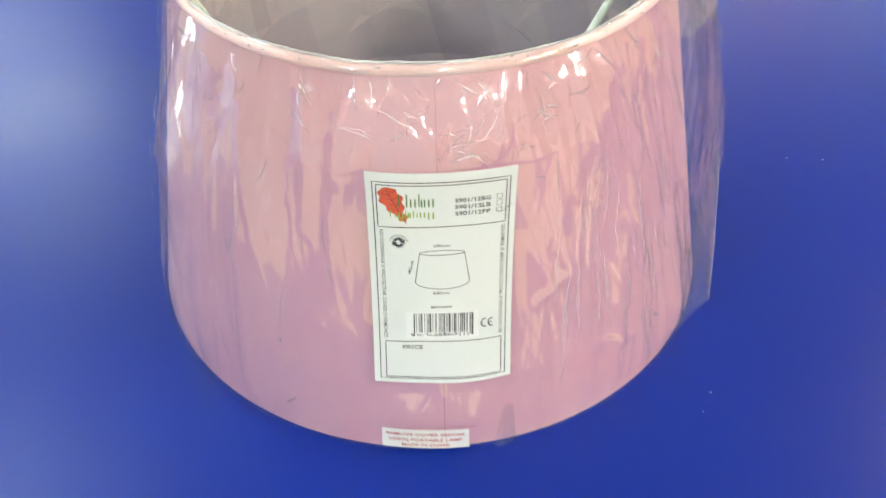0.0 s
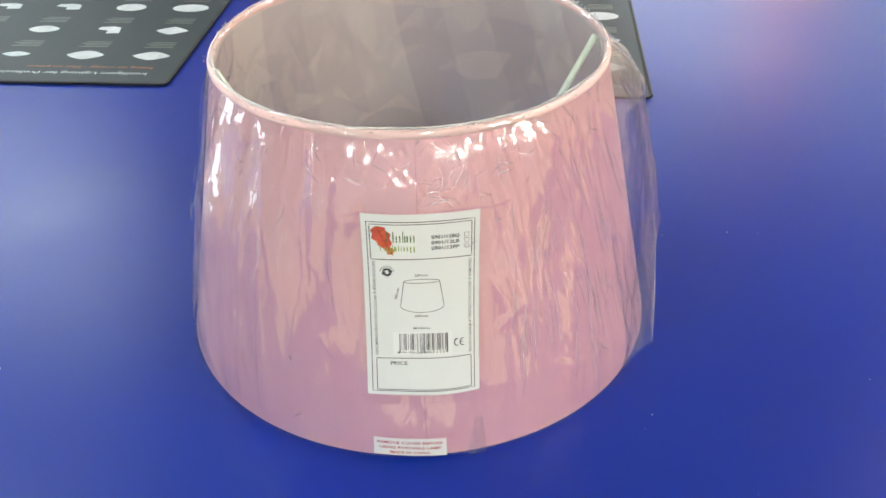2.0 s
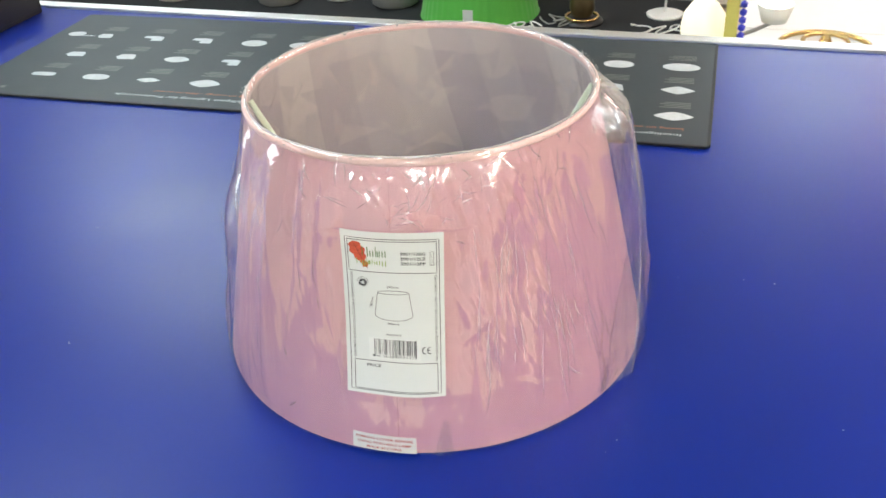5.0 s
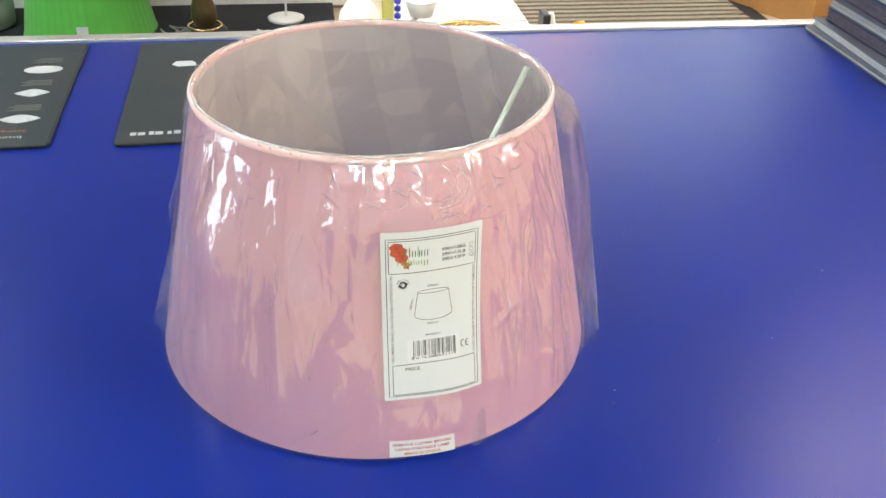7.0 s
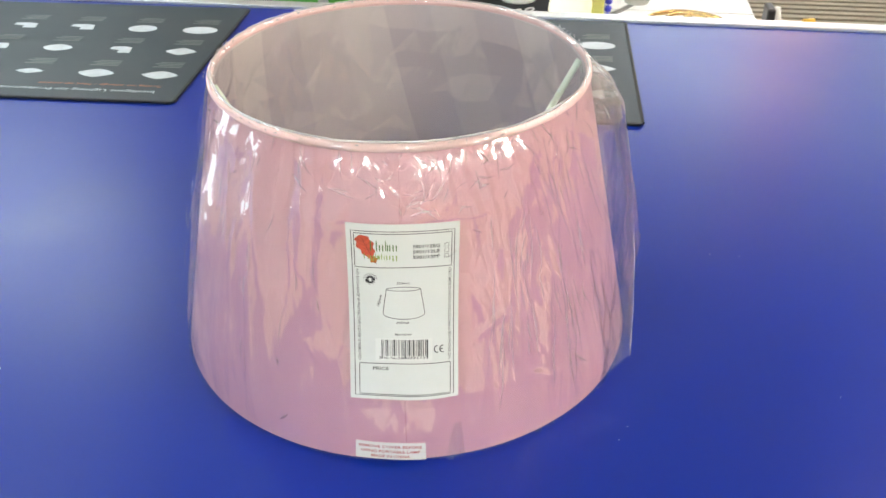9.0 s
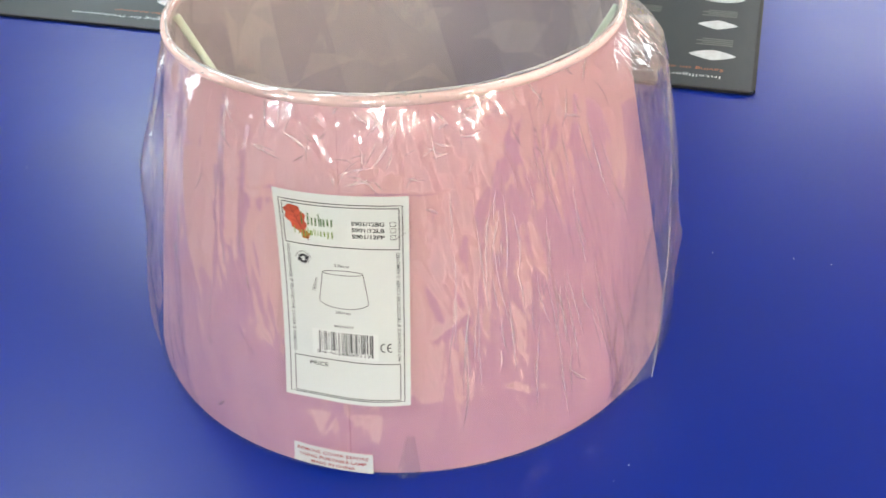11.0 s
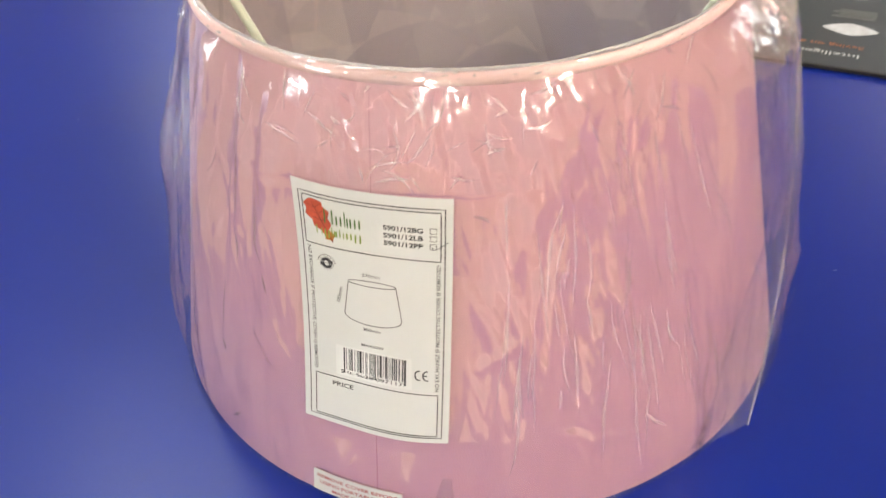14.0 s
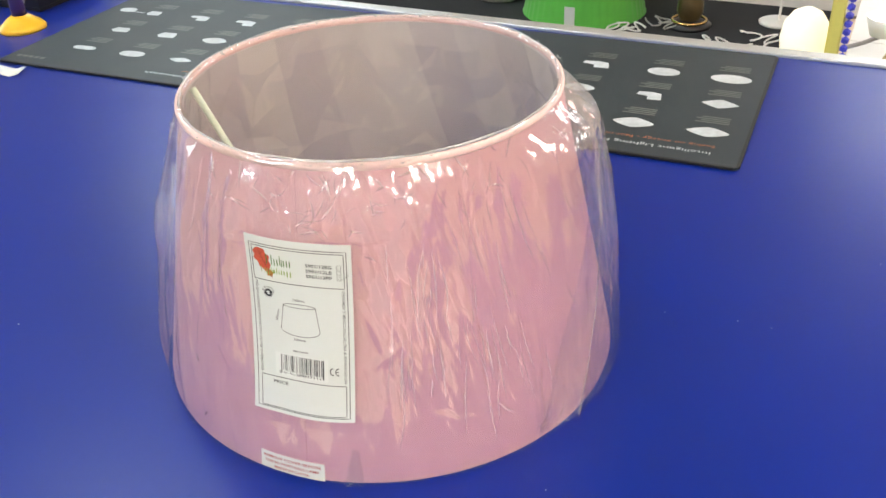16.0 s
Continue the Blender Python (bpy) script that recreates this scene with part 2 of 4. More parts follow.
def tube(points, radius, sides=10, closed=False):
    """A round bar along points."""
    bm = bmesh.new()
    pts = [Vector(p) for p in points]
    rings = []
    n = len(pts)
    up = Vector((0.13, 0.31, 0.94))
    for i, p in enumerate(pts):
        a = pts[(i - 1) % n] if closed or i else p
        b = pts[(i + 1) % n] if closed or i < n - 1 else p
        d = (b - a).normalized()
        s = d.cross(up).normalized()
        u = s.cross(d)
        rings.append([bm.verts.new(p + radius * (math.cos(2 * math.pi * k / sides) * s + math.sin(2 * math.pi * k / sides) * u)) for k in range(sides)])
    for i in range(n if closed else n - 1):
        a, b = rings[i], rings[(i + 1) % n]
        for k in range(sides):
            bm.faces.new((a[k], a[(k + 1) % sides], b[(k + 1) % sides], b[k]))
    if not closed:
        bm.faces.new(rings[0][::-1])
        bm.faces.new(rings[-1])
    return bm


def grid(fn, nu, nv, wrap=False):
    """A sheet of nu by nv cells from fn(u, v), both 0 to 1."""
    verts, faces = [], []
    cols = nu if wrap else nu + 1
    for j in range(nv + 1):
        for i in range(cols):
            verts.append(fn(i / nu, j / nv))
    for j in range(nv):
        for i in range(nu):
            a, b = j * cols + i, j * cols + (i + 1) % cols
            faces.append((a, b, b + cols, a + cols))
    me = bpy.data.meshes.new("sheet")
    me.from_pydata(verts, [], faces)
    bm = bmesh.new()
    bm.from_mesh(me)
    bpy.data.meshes.remove(me)
    return bm


def text_outline(body, bold=0.0):
    """Flat letters as vertices and faces, with their extent."""
    cu = bpy.data.curves.new("letters", "FONT")
    cu.body, cu.size, cu.resolution_u, cu.offset = body, 1.0, 3, bold
    ob = bpy.data.objects.new("letters", cu)
    scene.collection.objects.link(ob)
    me = bpy.data.meshes.new_from_object(ob.evaluated_get(bpy.context.evaluated_depsgraph_get()))
    vs, fs = [v.co.copy() for v in me.vertices], [tuple(p.vertices) for p in me.polygons]
    bpy.data.objects.remove(ob)
    bpy.data.curves.remove(cu)
    bpy.data.meshes.remove(me)
    xs, ys = [v.x for v in vs], [v.y for v in vs]
    return vs, fs, min(xs), max(xs), min(ys), max(ys)


def lettering(body, place, width, height, centre, turn=0.0, bold=0.012):
    """Letters of that width and height, laid through place(u, v) (v runs down) round the centre."""
    vs, fs, x0, x1, y0, y1 = text_outline(body, bold)
    bm = bmesh.new()
    c, s = math.cos(radians(turn)), math.sin(radians(turn))
    made = []
    for v in vs:
        a = ((v.x - x0) / (x1 - x0) - 0.5) * width
        b = -((v.y - y0) / (y1 - y0) - 0.5) * height
        made.append(bm.verts.new(place(centre[0] + a * c - b * s, centre[1] + a * s + b * c)))
    for f in fs:
        try:
            bm.faces.new([made[i] for i in f])
        except ValueError:
            pass
    return bm


def plate(place, outline, divide=1):
    """A flat shape laid through place(u, v)."""
    bm = bmesh.new()
    bm.faces.new([bm.verts.new(place(u, v)) for u, v in outline])
    return bm


def bar(place, u0, v0, u1, v1, n=8):
    return grid(lambda a, b: place(u0 + (u1 - u0) * a, v0 + (v1 - v0) * b), n, 1 if abs(v1 - v0) < 0.004 else n)


def stroke(place, points, w, closed=False):
    """A thin drawn line."""
    bm = bmesh.new()
    n = len(points)
    left, right = [], []
    for i in range(n):
        a = points[(i - 1) % n] if closed or i else points[i]
        b = points[(i + 1) % n] if closed or i < n - 1 else points[i]
        dx, dy = b[0] - a[0], b[1] - a[1]
        k = math.hypot(dx, dy) or 1
        nx, ny = -dy / k * w / 2, dx / k * w / 2
        left.append(bm.verts.new(place(points[i][0] + nx, points[i][1] + ny)))
        right.append(bm.verts.new(place(points[i][0] - nx, points[i][1] - ny)))
    for i in range(n if closed else n - 1):
        j = (i + 1) % n
        bm.faces.new((left[i], left[j], right[j], right[i]))
    return bm


def merged(parts):
    out = bmesh.new()
    for bm in parts:
        me = bpy.data.meshes.new("piece")
        bm.to_mesh(me)
        bm.free()
        out.from_mesh(me)
        bpy.data.meshes.remove(me)
    return out


def line_path(a, b, n=10):
    return [(a[0] + (b[0] - a[0]) * i / n, a[1] + (b[1] - a[1]) * i / n) for i in range(n + 1)]


def rounded_slab(w, d, r, z0, z1):
    """A slab from (-w, 0) to (0, d) with round corners."""
    bm = bmesh.new()
    pts = []
    for cx, cy, a0 in ((-r, r, -90), (-r, d - r, 0), (-w + r, d - r, 90), (-w + r, r, 180)):
        for k in range(7):
            a = radians(a0 + 15 * k)
            pts.append((cx + r * math.cos(a), cy + r * math.sin(a)))
    low = [bm.verts.new((x, y, z0)) for x, y in pts]
    top = [bm.verts.new((x, y, z1)) for x, y in pts]
    n = len(pts)
    for i in range(n):
        bm.faces.new((low[i], low[(i + 1) % n], top[(i + 1) % n], top[i]))
    bm.faces.new(top)
    bm.faces.new(low[::-1])
    return bm


# ---- the room ----
X0, X1, Y0, Y1 = -4.2, 4.6, -3.4, 6.2


def structure(name, bm, mat, label, category):
    return tagged(link(name, bm, mat), label, category, kind="structure")


structure("floor", box(X0, Y0, FLOOR - 0.1, X1, Y1, FLOOR), FLOORING, "beige shop flooring with scuffs", "floor")
structure("ceiling", box(X0, Y0, CEIL, X1, Y1, CEIL + 0.1), CEILING, "plain white painted ceiling", "ceiling")
structure("wall_north", box(X0, Y1, FLOOR, X1, Y1 + 0.12, CEIL), WALL, "plain pale painted shop wall", "wall")
# opening made for the added fill lamp behind the camera
wall_pieces = [box(X0, Y0 - 0.12, FLOOR, -1.95, Y0, CEIL), box(2.75, Y0 - 0.12, FLOOR, X1, Y0, CEIL), box(-1.949, Y0 - 0.12, FLOOR, 2.749, Y0, -0.38), box(-1.949, Y0 - 0.12, 1.48, 2.749, Y0, CEIL)]
structure("wall_south", merged(wall_pieces), WALL, "plain pale painted shop wall", "wall")
# opening made for the lamp added on the left
west_pieces = [box(X0 - 0.12, Y0, FLOOR, X0, -0.28, CEIL), box(X0 - 0.12, 1.28, FLOOR, X0, Y1, CEIL), box(X0 - 0.12, -0.279, FLOOR, X0, 1.279, 0.07), box(X0 - 0.12, -0.279, 1.43, X0, 1.279, CEIL)]
structure("wall_west", merged(west_pieces), WALL, "plain pale painted shop wall", "wall")
structure("wall_east", box(X1, Y0, FLOOR, X1 + 0.12, Y1, CEIL), WALL, "plain pale painted shop wall", "wall")

for px, py, sx, sy, power, colour in PANELS:
    lamp = thing("ceiling_light", "unseen flat white ceiling light panel, switched on", "ceiling light", "ceiling lights")
    part("diffuser", box(px - sx / 2, py - sy / 2, CEIL - 0.03, px + sx / 2, py + sy / 2, CEIL - 0.015), glow("panel_glow", colour, power), lamp, "glowing white diffuser")
    frame_bars = [box(px - sx / 2 - 0.02, py - sy / 2 - 0.02, CEIL - 0.035, px + sx / 2 + 0.02, py - sy / 2, CEIL - 0.001), box(px - sx / 2 - 0.02, py + sy / 2, CEIL - 0.035, px + sx / 2 + 0.02, py + sy / 2 + 0.02, CEIL - 0.001),
                  box(px - sx / 2 - 0.02, py - sy / 2, CEIL - 0.035, px - sx / 2, py + sy / 2, CEIL - 0.001), box(px + sx / 2, py - sy / 2, CEIL - 0.035, px + sx / 2 + 0.02, py + sy / 2, CEIL - 0.001)]
    part("light_frame", merged(frame_bars), WHITE, lamp)

# pink-shaded pendant over the display, out of sight but mirrored in the counter
pendant = thing("pendant_lamp", "warm pink pendant lamp hanging over the display, switched on", "pendant lamp")
part("shade", lathe([(0.07, 0.90), (0.16, 0.62), (0.158, 0.62), (0.068, 0.90)], 48, True, (0.83, 2.55)), glow("pink_glow", (1.0, 0.55, 0.50), 12.0), pendant, "glowing pink shade", True)
part("cord", tube([(0.83, 2.55, 0.86), (0.83, 2.55, CEIL)], 0.004), BLACK, pendant)

# ---- the counter ----
EDGE = 0.602
counter = thing("counter", "bright blue glossy laminate shop counter with aluminium edge", "counter")
part("worktop", box(-1.35, -0.30, -0.038, 1.35, EDGE, 0.0, 0.0015), BLUE, counter, "blue laminate worktop")
part("edge_trim", box(-1.35, EDGE + 0.0005, -0.040, 1.35, EDGE + 0.020, 0.0035, 0.0012), ALU, counter, "pale aluminium edge strip")
part("front_panel", box(-1.33, EDGE - 0.05, FLOOR, 1.33, EDGE - 0.02, -0.039), CARCASS, counter)
for sx in (-1.33, 1.30):
    part("side_panel", box(sx, -0.26, FLOOR, sx + 0.03, EDGE - 0.051, -0.039), CARCASS, counter)

# ---- the lampshade ----
RB, RT, HS = 0.1492, 0.1118, 0.1800


def cone_r(z):
    return RB + (RT - RB) * z / HS


def on_cone(theta, z, off=0.0):
    r = cone_r(z) + off
    return Vector((r * math.sin(radians(theta)), -r * math.cos(radians(theta)), z))


shade = thing("lampshade", "pale pink fabric drum lampshade standing on the blue counter", "lampshade")
part("shell", lathe([(cone_r(0.0024), 0.0024), (cone_r(0.05), 0.05), (cone_r(0.1), 0.1), (cone_r(0.15), 0.15), (RT, HS)], 128), PINK, shade, "pale pink fabric cover", True)
GORES = 22
for k in range(GORES):
    def gore(u, v, k=k):
        th = 360 * (k + u) / GORES + 16 * v
        z = 0.005 + (HS - 0.005) * v
        return on_cone(th, z, -0.0014)
    part("lining_panel", grid(gore, 8, 8), LININGS[(0, 1, 2, 1, 0, 2, 1)[k % 7]], shade, "greyish translucent lining panel", True)


def ring_profile(r, z, a, b, n=10):
    return [(r + a * math.cos(2 * math.pi * k / n), z + b * math.sin(2 * math.pi * k / n)) for k in range(n)]


part("top_rim", lathe(ring_profile(RT - 0.0002, HS + 0.0006, 0.0019, 0.0023), 128, True), PINK_RIM, shade, "rolled pink top binding", True)
part("bottom_rim", lathe(ring_profile(RB - 0.0042, 0.0025, 0.0018, 0.0025), 128, True), PINK, shade, "rolled pink bottom binding", True)


part("seam", grid(lambda u, v: on_cone(9.2 + 0.16 * (u - 0.5), 0.005 + 0.17 * v, 0.0004), 1, 12), SEAM, shade, "straight glued seam")
# fitter: two cream arms dropping from the top rim to a small ring
for ang in (-70, 105):
    top = on_cone(ang, 0.176, -0.003)
    low = Vector((0.034 * math.sin(radians(ang)), -0.034 * math.cos(radians(ang)) - 0.02, 0.038))
    mid = top.lerp(low, 0.93) + Vector((0, 0, -0.006))
    part("strut", tube([top, top.lerp(low, 0.5), mid, low], 0.0021), WIRE, shade, "cream coated wire arm", True)
part("fitter_ring", lathe(ring_profile(0.034, 0.038, 0.003, 0.004), 48, True, (0, -0.02)), WIRE, shade, "cream lamp holder ring", True)

# ---- the clear bag over the lampshade ----
LAB = {"tl": (-3.4, 0.1460), "tr": (23.15, 0.1452), "bl": (-2.8, 0.0430), "br": (21.0, 0.0426)}


def label_r(z):
    q = min(1, max(0, (z - 0.0426) / 0.1034))
    return 0.1434 - 0.1637 * (z - 0.0426) - 0.0112 * q * (1 - q)


def bump1(x, centre, width):
    return math.exp(-((x - centre) / width) ** 2)


def smooth(a, b, x):
    t = min(1, max(0, (x - a) / (b - a)))
    return t * t * (3 - 2 * t)


def ridged(x, y, z):
    return 1 - abs(noise.noise(Vector((x, y, z))) * 1.6)


# straight creases of the film on the unrolled surface: place along the arc, height, lean, length, half widths, lift
fold = random.Random(11)
CREASES = []
for i in range(560):
    kind = i % 14
    th = fold.uniform(-180, 180)
    if kind > 10:
        kind = 0
    if kind < 2:  # bunched folds beside the label
        th = fold.gauss(46, 19)
        row = (fold.uniform(0.04, 0.16), fold.gauss(-9, 9), fold.uniform(0.015, 0.07), fold.uniform(0.0015, 0.005), fold.uniform(0.002, 0.009), fold.uniform(0.0003, 0.0010))
    elif kind < 5:  # crumple under the rim
        row = (fold.uniform(0.148, 0.180), fold.uniform(-80, 80), fold.uniform(0.012, 0.034), fold.uniform(0.0014, 0.004), fold.uniform(0.003, 0.009), fold.uniform(0.0001, 0.0005))
    elif kind < 9:  # long upright folds
        row = (fold.uniform(0.02, 0.15), fold.gauss(0, 9), fold.uniform(0.03, 0.11), fold.uniform(0.003, 0.010), fold.uniform(0.006, 0.020), fold.uniform(0.0008, 0.0023))
    else:  # stray ones
        row = (fold.uniform(0.02, 0.16), fold.uniform(-70, 70), fold.uniform(0.010, 0.030), fold.uniform(0.002, 0.004), fold.uniform(0.004, 0.012), fold.uniform(0.0006, 0.0020))
    if fold.random() < 0.5:
        row = (*row[:3], row[4], row[3], row[5])
    CREASES.append((th, *row))
for i in range(260):  # fine hard lines, most of them beside the label
    th = fold.gauss(48, 22) if i % 3 else fold.uniform(-100, 120)
    CREASES.append((th, fold.uniform(0.03, 0.165), fold.gauss(-6, 12), fold.uniform(0.008, 0.055), fold.uniform(0.0009, 0.002), fold.uniform(0.0009, 0.0035), fold.uniform(0.00015, 0.00055)))
for i in range(15):  # knot of creases above the label
    CREASES.append((fold.gauss(9, 11), fold.gauss(0.160, 0.010), fold.uniform(-75, 75), fold.uniform(0.012, 0.032), fold.uniform(0.0008, 0.002), fold.uniform(0.002, 0.007), fold.uniform(0.0002, 0.0006)))


def wrinkles(th, z):
    """Lift of the film over arrays of angle and height."""
    out = np.zeros_like(th)
    for t0, z0, lean, length, wa, wb, lift in CREASES:
        ds = (th - t0 + 180) % 360 - 180
        near = np.abs(ds) < 40
        s, h = np.radians(ds[near]) * 0.132, z[near] - z0
        c, n = math.cos(radians(lean)), math.sin(radians(lean))
        along, across = h * c + s * n, s * c - h * n
        tent = np.clip(1 - np.where(across > 0, across / wa, -across / wb), 0, 1)
        out[near] += lift * tent * np.clip(1 - (along / length) ** 2, 0, 1)
    return out


def film_r(th, z):
    """The film's radius without its wrinkles."""
    base = cone_r(z) + 0.0011
    front = bump1(th, 10, 26)
    taut = label_r(z) - 0.0003 if z < 0.146 else label_r(0.146) + (RT + 0.003 - label_r(0.146)) * (z - 0.146) / (HS + 0.001 - 0.146)
    r = base + max(0.0, taut - base) * smooth(0.05, 0.8, front)
    height = smooth(0.0, 0.05, z) * (1 - smooth(0.150, 0.183, z))
    r += (bump1(th, 84, 15) * (0.002 + 0.010 * smooth(0.0, 0.12, z)) + bump1(th, 113, 21) * (0.005 + 0.011 * smooth(0.0, 0.10, z))) * (1 - smooth(0.158, 0.183, z))
    r += bump1(th, -48, 20) * (0.001 + 0.005 * smooth(0.0, 0.05, z)) * (1 - smooth(0.10, 0.183, z))
    r += bump1(th, 180, 40) * 0.010 * height + bump1(th, -180, 40) * 0.010 * height
    a = radians(th)
    clear = 1 - smooth(-10, -4, th) * (1 - smooth(23, 31, th)) * (1 - smooth(0.134, 0.180, z))
    r += 0.0040 * bump1(th, -50, 13) * bump1(z, 0.118, 0.022) + 0.0030 * bump1(th, -22, 7) * bump1(z, 0.108, 0.024)
    side = 1 - 0.85 * max(bump1(th, -92, 36), bump1(th, 106, 30))
    return r + 0.0030 * side * clear * smooth(0.0, 0.03, z) * (1 - smooth(0.165, 0.183, z)) * max(0, 0.45 + noise.noise(Vector((math.sin(a) * 5.0, math.cos(a) * 5.0, z * 6))))


def sleeve_mesh(nu, nv):
    """The bag from its hem up the outside, and over the rim."""
    verts = np.zeros((nv + 1, nu, 3))
    ths = [-180 + 360 * i / nu for i in range(nu)]
    rows = [j / nv for j in range(nv + 1)]
    outer = [v for v in rows if v < 0.92]
    tt, zz, rr = [], [], []
    for v in outer:
        z = 0.0022 + (HS + 0.001 - 0.0022) * v / 0.92
        for th in ths:
            tt.append(th), zz.append(z), rr.append(film_r(th, z))
    tt, zz, rr = np.array(tt), np.array(zz), np.array(rr)
    in_label = np.clip((tt + 7) / 3.5, 0, 1) * np.clip((27 - tt) / 4, 0, 1) * np.clip((zz - 0.020) / 0.016, 0, 1) * np.clip((0.159 - zz) / 0.013, 0, 1)
    calm = 1 - 0.45 * np.exp(-((tt - 74) / 13) ** 2) - 0.85 * np.exp(-((tt + 72) / 36) ** 2) - 0.45 * np.exp(-((tt - 106) / 24) ** 2)
    in_label = np.maximum(in_label, np.clip((tt + 5) / 3, 0, 1) * np.clip((16.5 - tt) / 3, 0, 1) * np.clip((0.017 - zz) / 0.003, 0, 1))
    lift = wrinkles(tt, zz) * calm * (1 - in_label) * np.clip(0.2 + zz / 0.02, 0, 1) * np.clip(0.12 + (0.1795 - zz) / 0.008, 0, 1)
    rr = rr + lift
    a = np.radians(tt)
    k = len(outer)
    verts[:k, :, 0], verts[:k, :, 1], verts[:k, :, 2] = (rr * np.sin(a)).reshape(k, nu), (-rr * np.cos(a)).reshape(k, nu), zz.reshape(k, nu)
    last = rr.reshape(k, nu)[-1]
    for j in range(k, nv + 1):
        v = rows[j]
        for i, th in enumerate(ths):
            a = radians(th)
            p = (v - 0.92) / 0.08
            r = last[i] + (RT - 0.0030 - last[i]) * p
            z = HS + 0.001 + 0.0024 * math.sin(math.pi * min(1, p * 0.8 + 0.1)) + 0.0007 * noise.noise(Vector((math.sin(a) * 9, math.cos(a) * 9, 4))) * math.sin(math.pi * p)
            verts[j, i] = (r * math.sin(a), -r * math.cos(a), z)
    faces = []
    for j in range(nv):
        for i in range(nu):
            p, q = j * nu + i, j * nu + (i + 1) % nu
            faces.append((p, q, q + nu, p + nu))
    me = bpy.data.meshes.new("sheet")
    me.from_pydata(verts.reshape(-1, 3).tolist(), [], faces)
    bm = bmesh.new()
    bm.from_mesh(me)
    bpy.data.meshes.remove(me)
    return bm


bag = thing("protective_bag", "clear crinkled plastic bag pulled over the pink lampshade", "plastic bag")
part("sleeve", sleeve_mesh(1150, 212), FILM, bag, "clear wrinkled film", True)


def inner_film(nu, nv, rng):
    """The part of the bag tucked into the shade: loose flat facets with straight creases."""
    bm = bmesh.new()
    rows = []
    for j in range(nv + 1):
        ring = []
        for i in range(nu):
            q = min(1, max(0, (j + (rng.uniform(-0.35, 0.35) if 0 < j < nv else 0)) / nv))
            th = 360 * (i + rng.uniform(-0.4, 0.4)) / nu
            z = HS - 0.001 - q * 0.140
            r = cone_r(z) - 0.0032 - rng.uniform(0, 0.0065) * smooth(0, 0.12, q)
            ring.append(bm.verts.new((r * math.sin(radians(th)), -r * math.cos(radians(th)), z)))
        rows.append(ring)
    for a, b in zip(rows, rows[1:]):
        for i in range(nu):
            k = (i + 1) % nu
            if rng.random() < 0.5:
                bm.faces.new((a[i], a[k], b[k]))
                bm.faces.new((a[i], b[k], b[i]))
            else:
                bm.faces.new((a[i], a[k], b[i]))
                bm.faces.new((a[k], b[k], b[i]))
    return bm


part("inner_sleeve", inner_film(52, 8, random.Random(17)), FILM_INNER, bag, "clear creased film tucked inside")


def hem_fold(u, v):
    """A lifted bit of film at the hem beside the warning label."""
    th, z = 17.5 + 4.5 * u * (1 - 0.7 * v) + 2.5 * v, 0.003 + 0.023 * v
    r = film_r(th, z) + 0.0008 + (0.0026 * math.sin(math.pi * u) + 0.0008 * math.sin(9 * u + 7 * v)) * (1 - 0.6 * v)
    return (r * math.sin(radians(th)), -r * math.cos(radians(th)), z)


part("hem_fold", grid(hem_fold, 6, 8), FILM_LOOSE, bag, "shiny lifted hem")


# folds: where it lies round the shade, height, lean in degrees, length, width, curl
FOLDS = []
pleat = random.Random(29)
for i in range(72):  # long folds running down beside the label
    th = pleat.gauss(44, 15)
    FOLDS.append((max(25, th), pleat.uniform(0.035, 0.15), (th - 36) * -0.30 + pleat.gauss(0, 5), pleat.uniform(0.004, 0.026), pleat.uniform(0.00025, 0.0007), pleat.gauss(0, 0.5)))
for i in range(26):  # upright folds on the other side of the label
    FOLDS.append((pleat.uniform(-85, -9), pleat.uniform(0.05, 0.16), pleat.gauss(0, 6), pleat.uniform(0.004, 0.020), pleat.uniform(0.00025, 0.0007), pleat.gauss(0, 0.6)))
for i in range(34):  # knot over the label
    FOLDS.append((pleat.gauss(14, 12), pleat.uniform(0.147, 0.176), pleat.uniform(-80, 80), pleat.uniform(0.002, 0.008), pleat.uniform(0.00025, 0.0007), pleat.gauss(0, 1.0)))
for i in range(120):  # crumple under the rim
    FOLDS.append((pleat.uniform(-180, 180), pleat.uniform(0.160, 0.1795), pleat.gauss(0, 40), pleat.uniform(0.002, 0.008), pleat.uniform(0.00025, 0.0007), pleat.gauss(0, 1.0)))
for i in range(22):  # stray short ones
    FOLDS.append((pleat.uniform(-110, 120), pleat.uniform(0.01, 0.16), pleat.uniform(-70, 70), pleat.uniform(0.002, 0.008), pleat.uniform(0.0003, 0.0009), pleat.gauss(0, 1.0)))
FOLDS = [f for f in FOLDS if not (-7 < f[0] < 26.5 and 0.036 < f[1] < 0.150) and not (-4 < f[0] < 16 and f[1] < 0.036)]


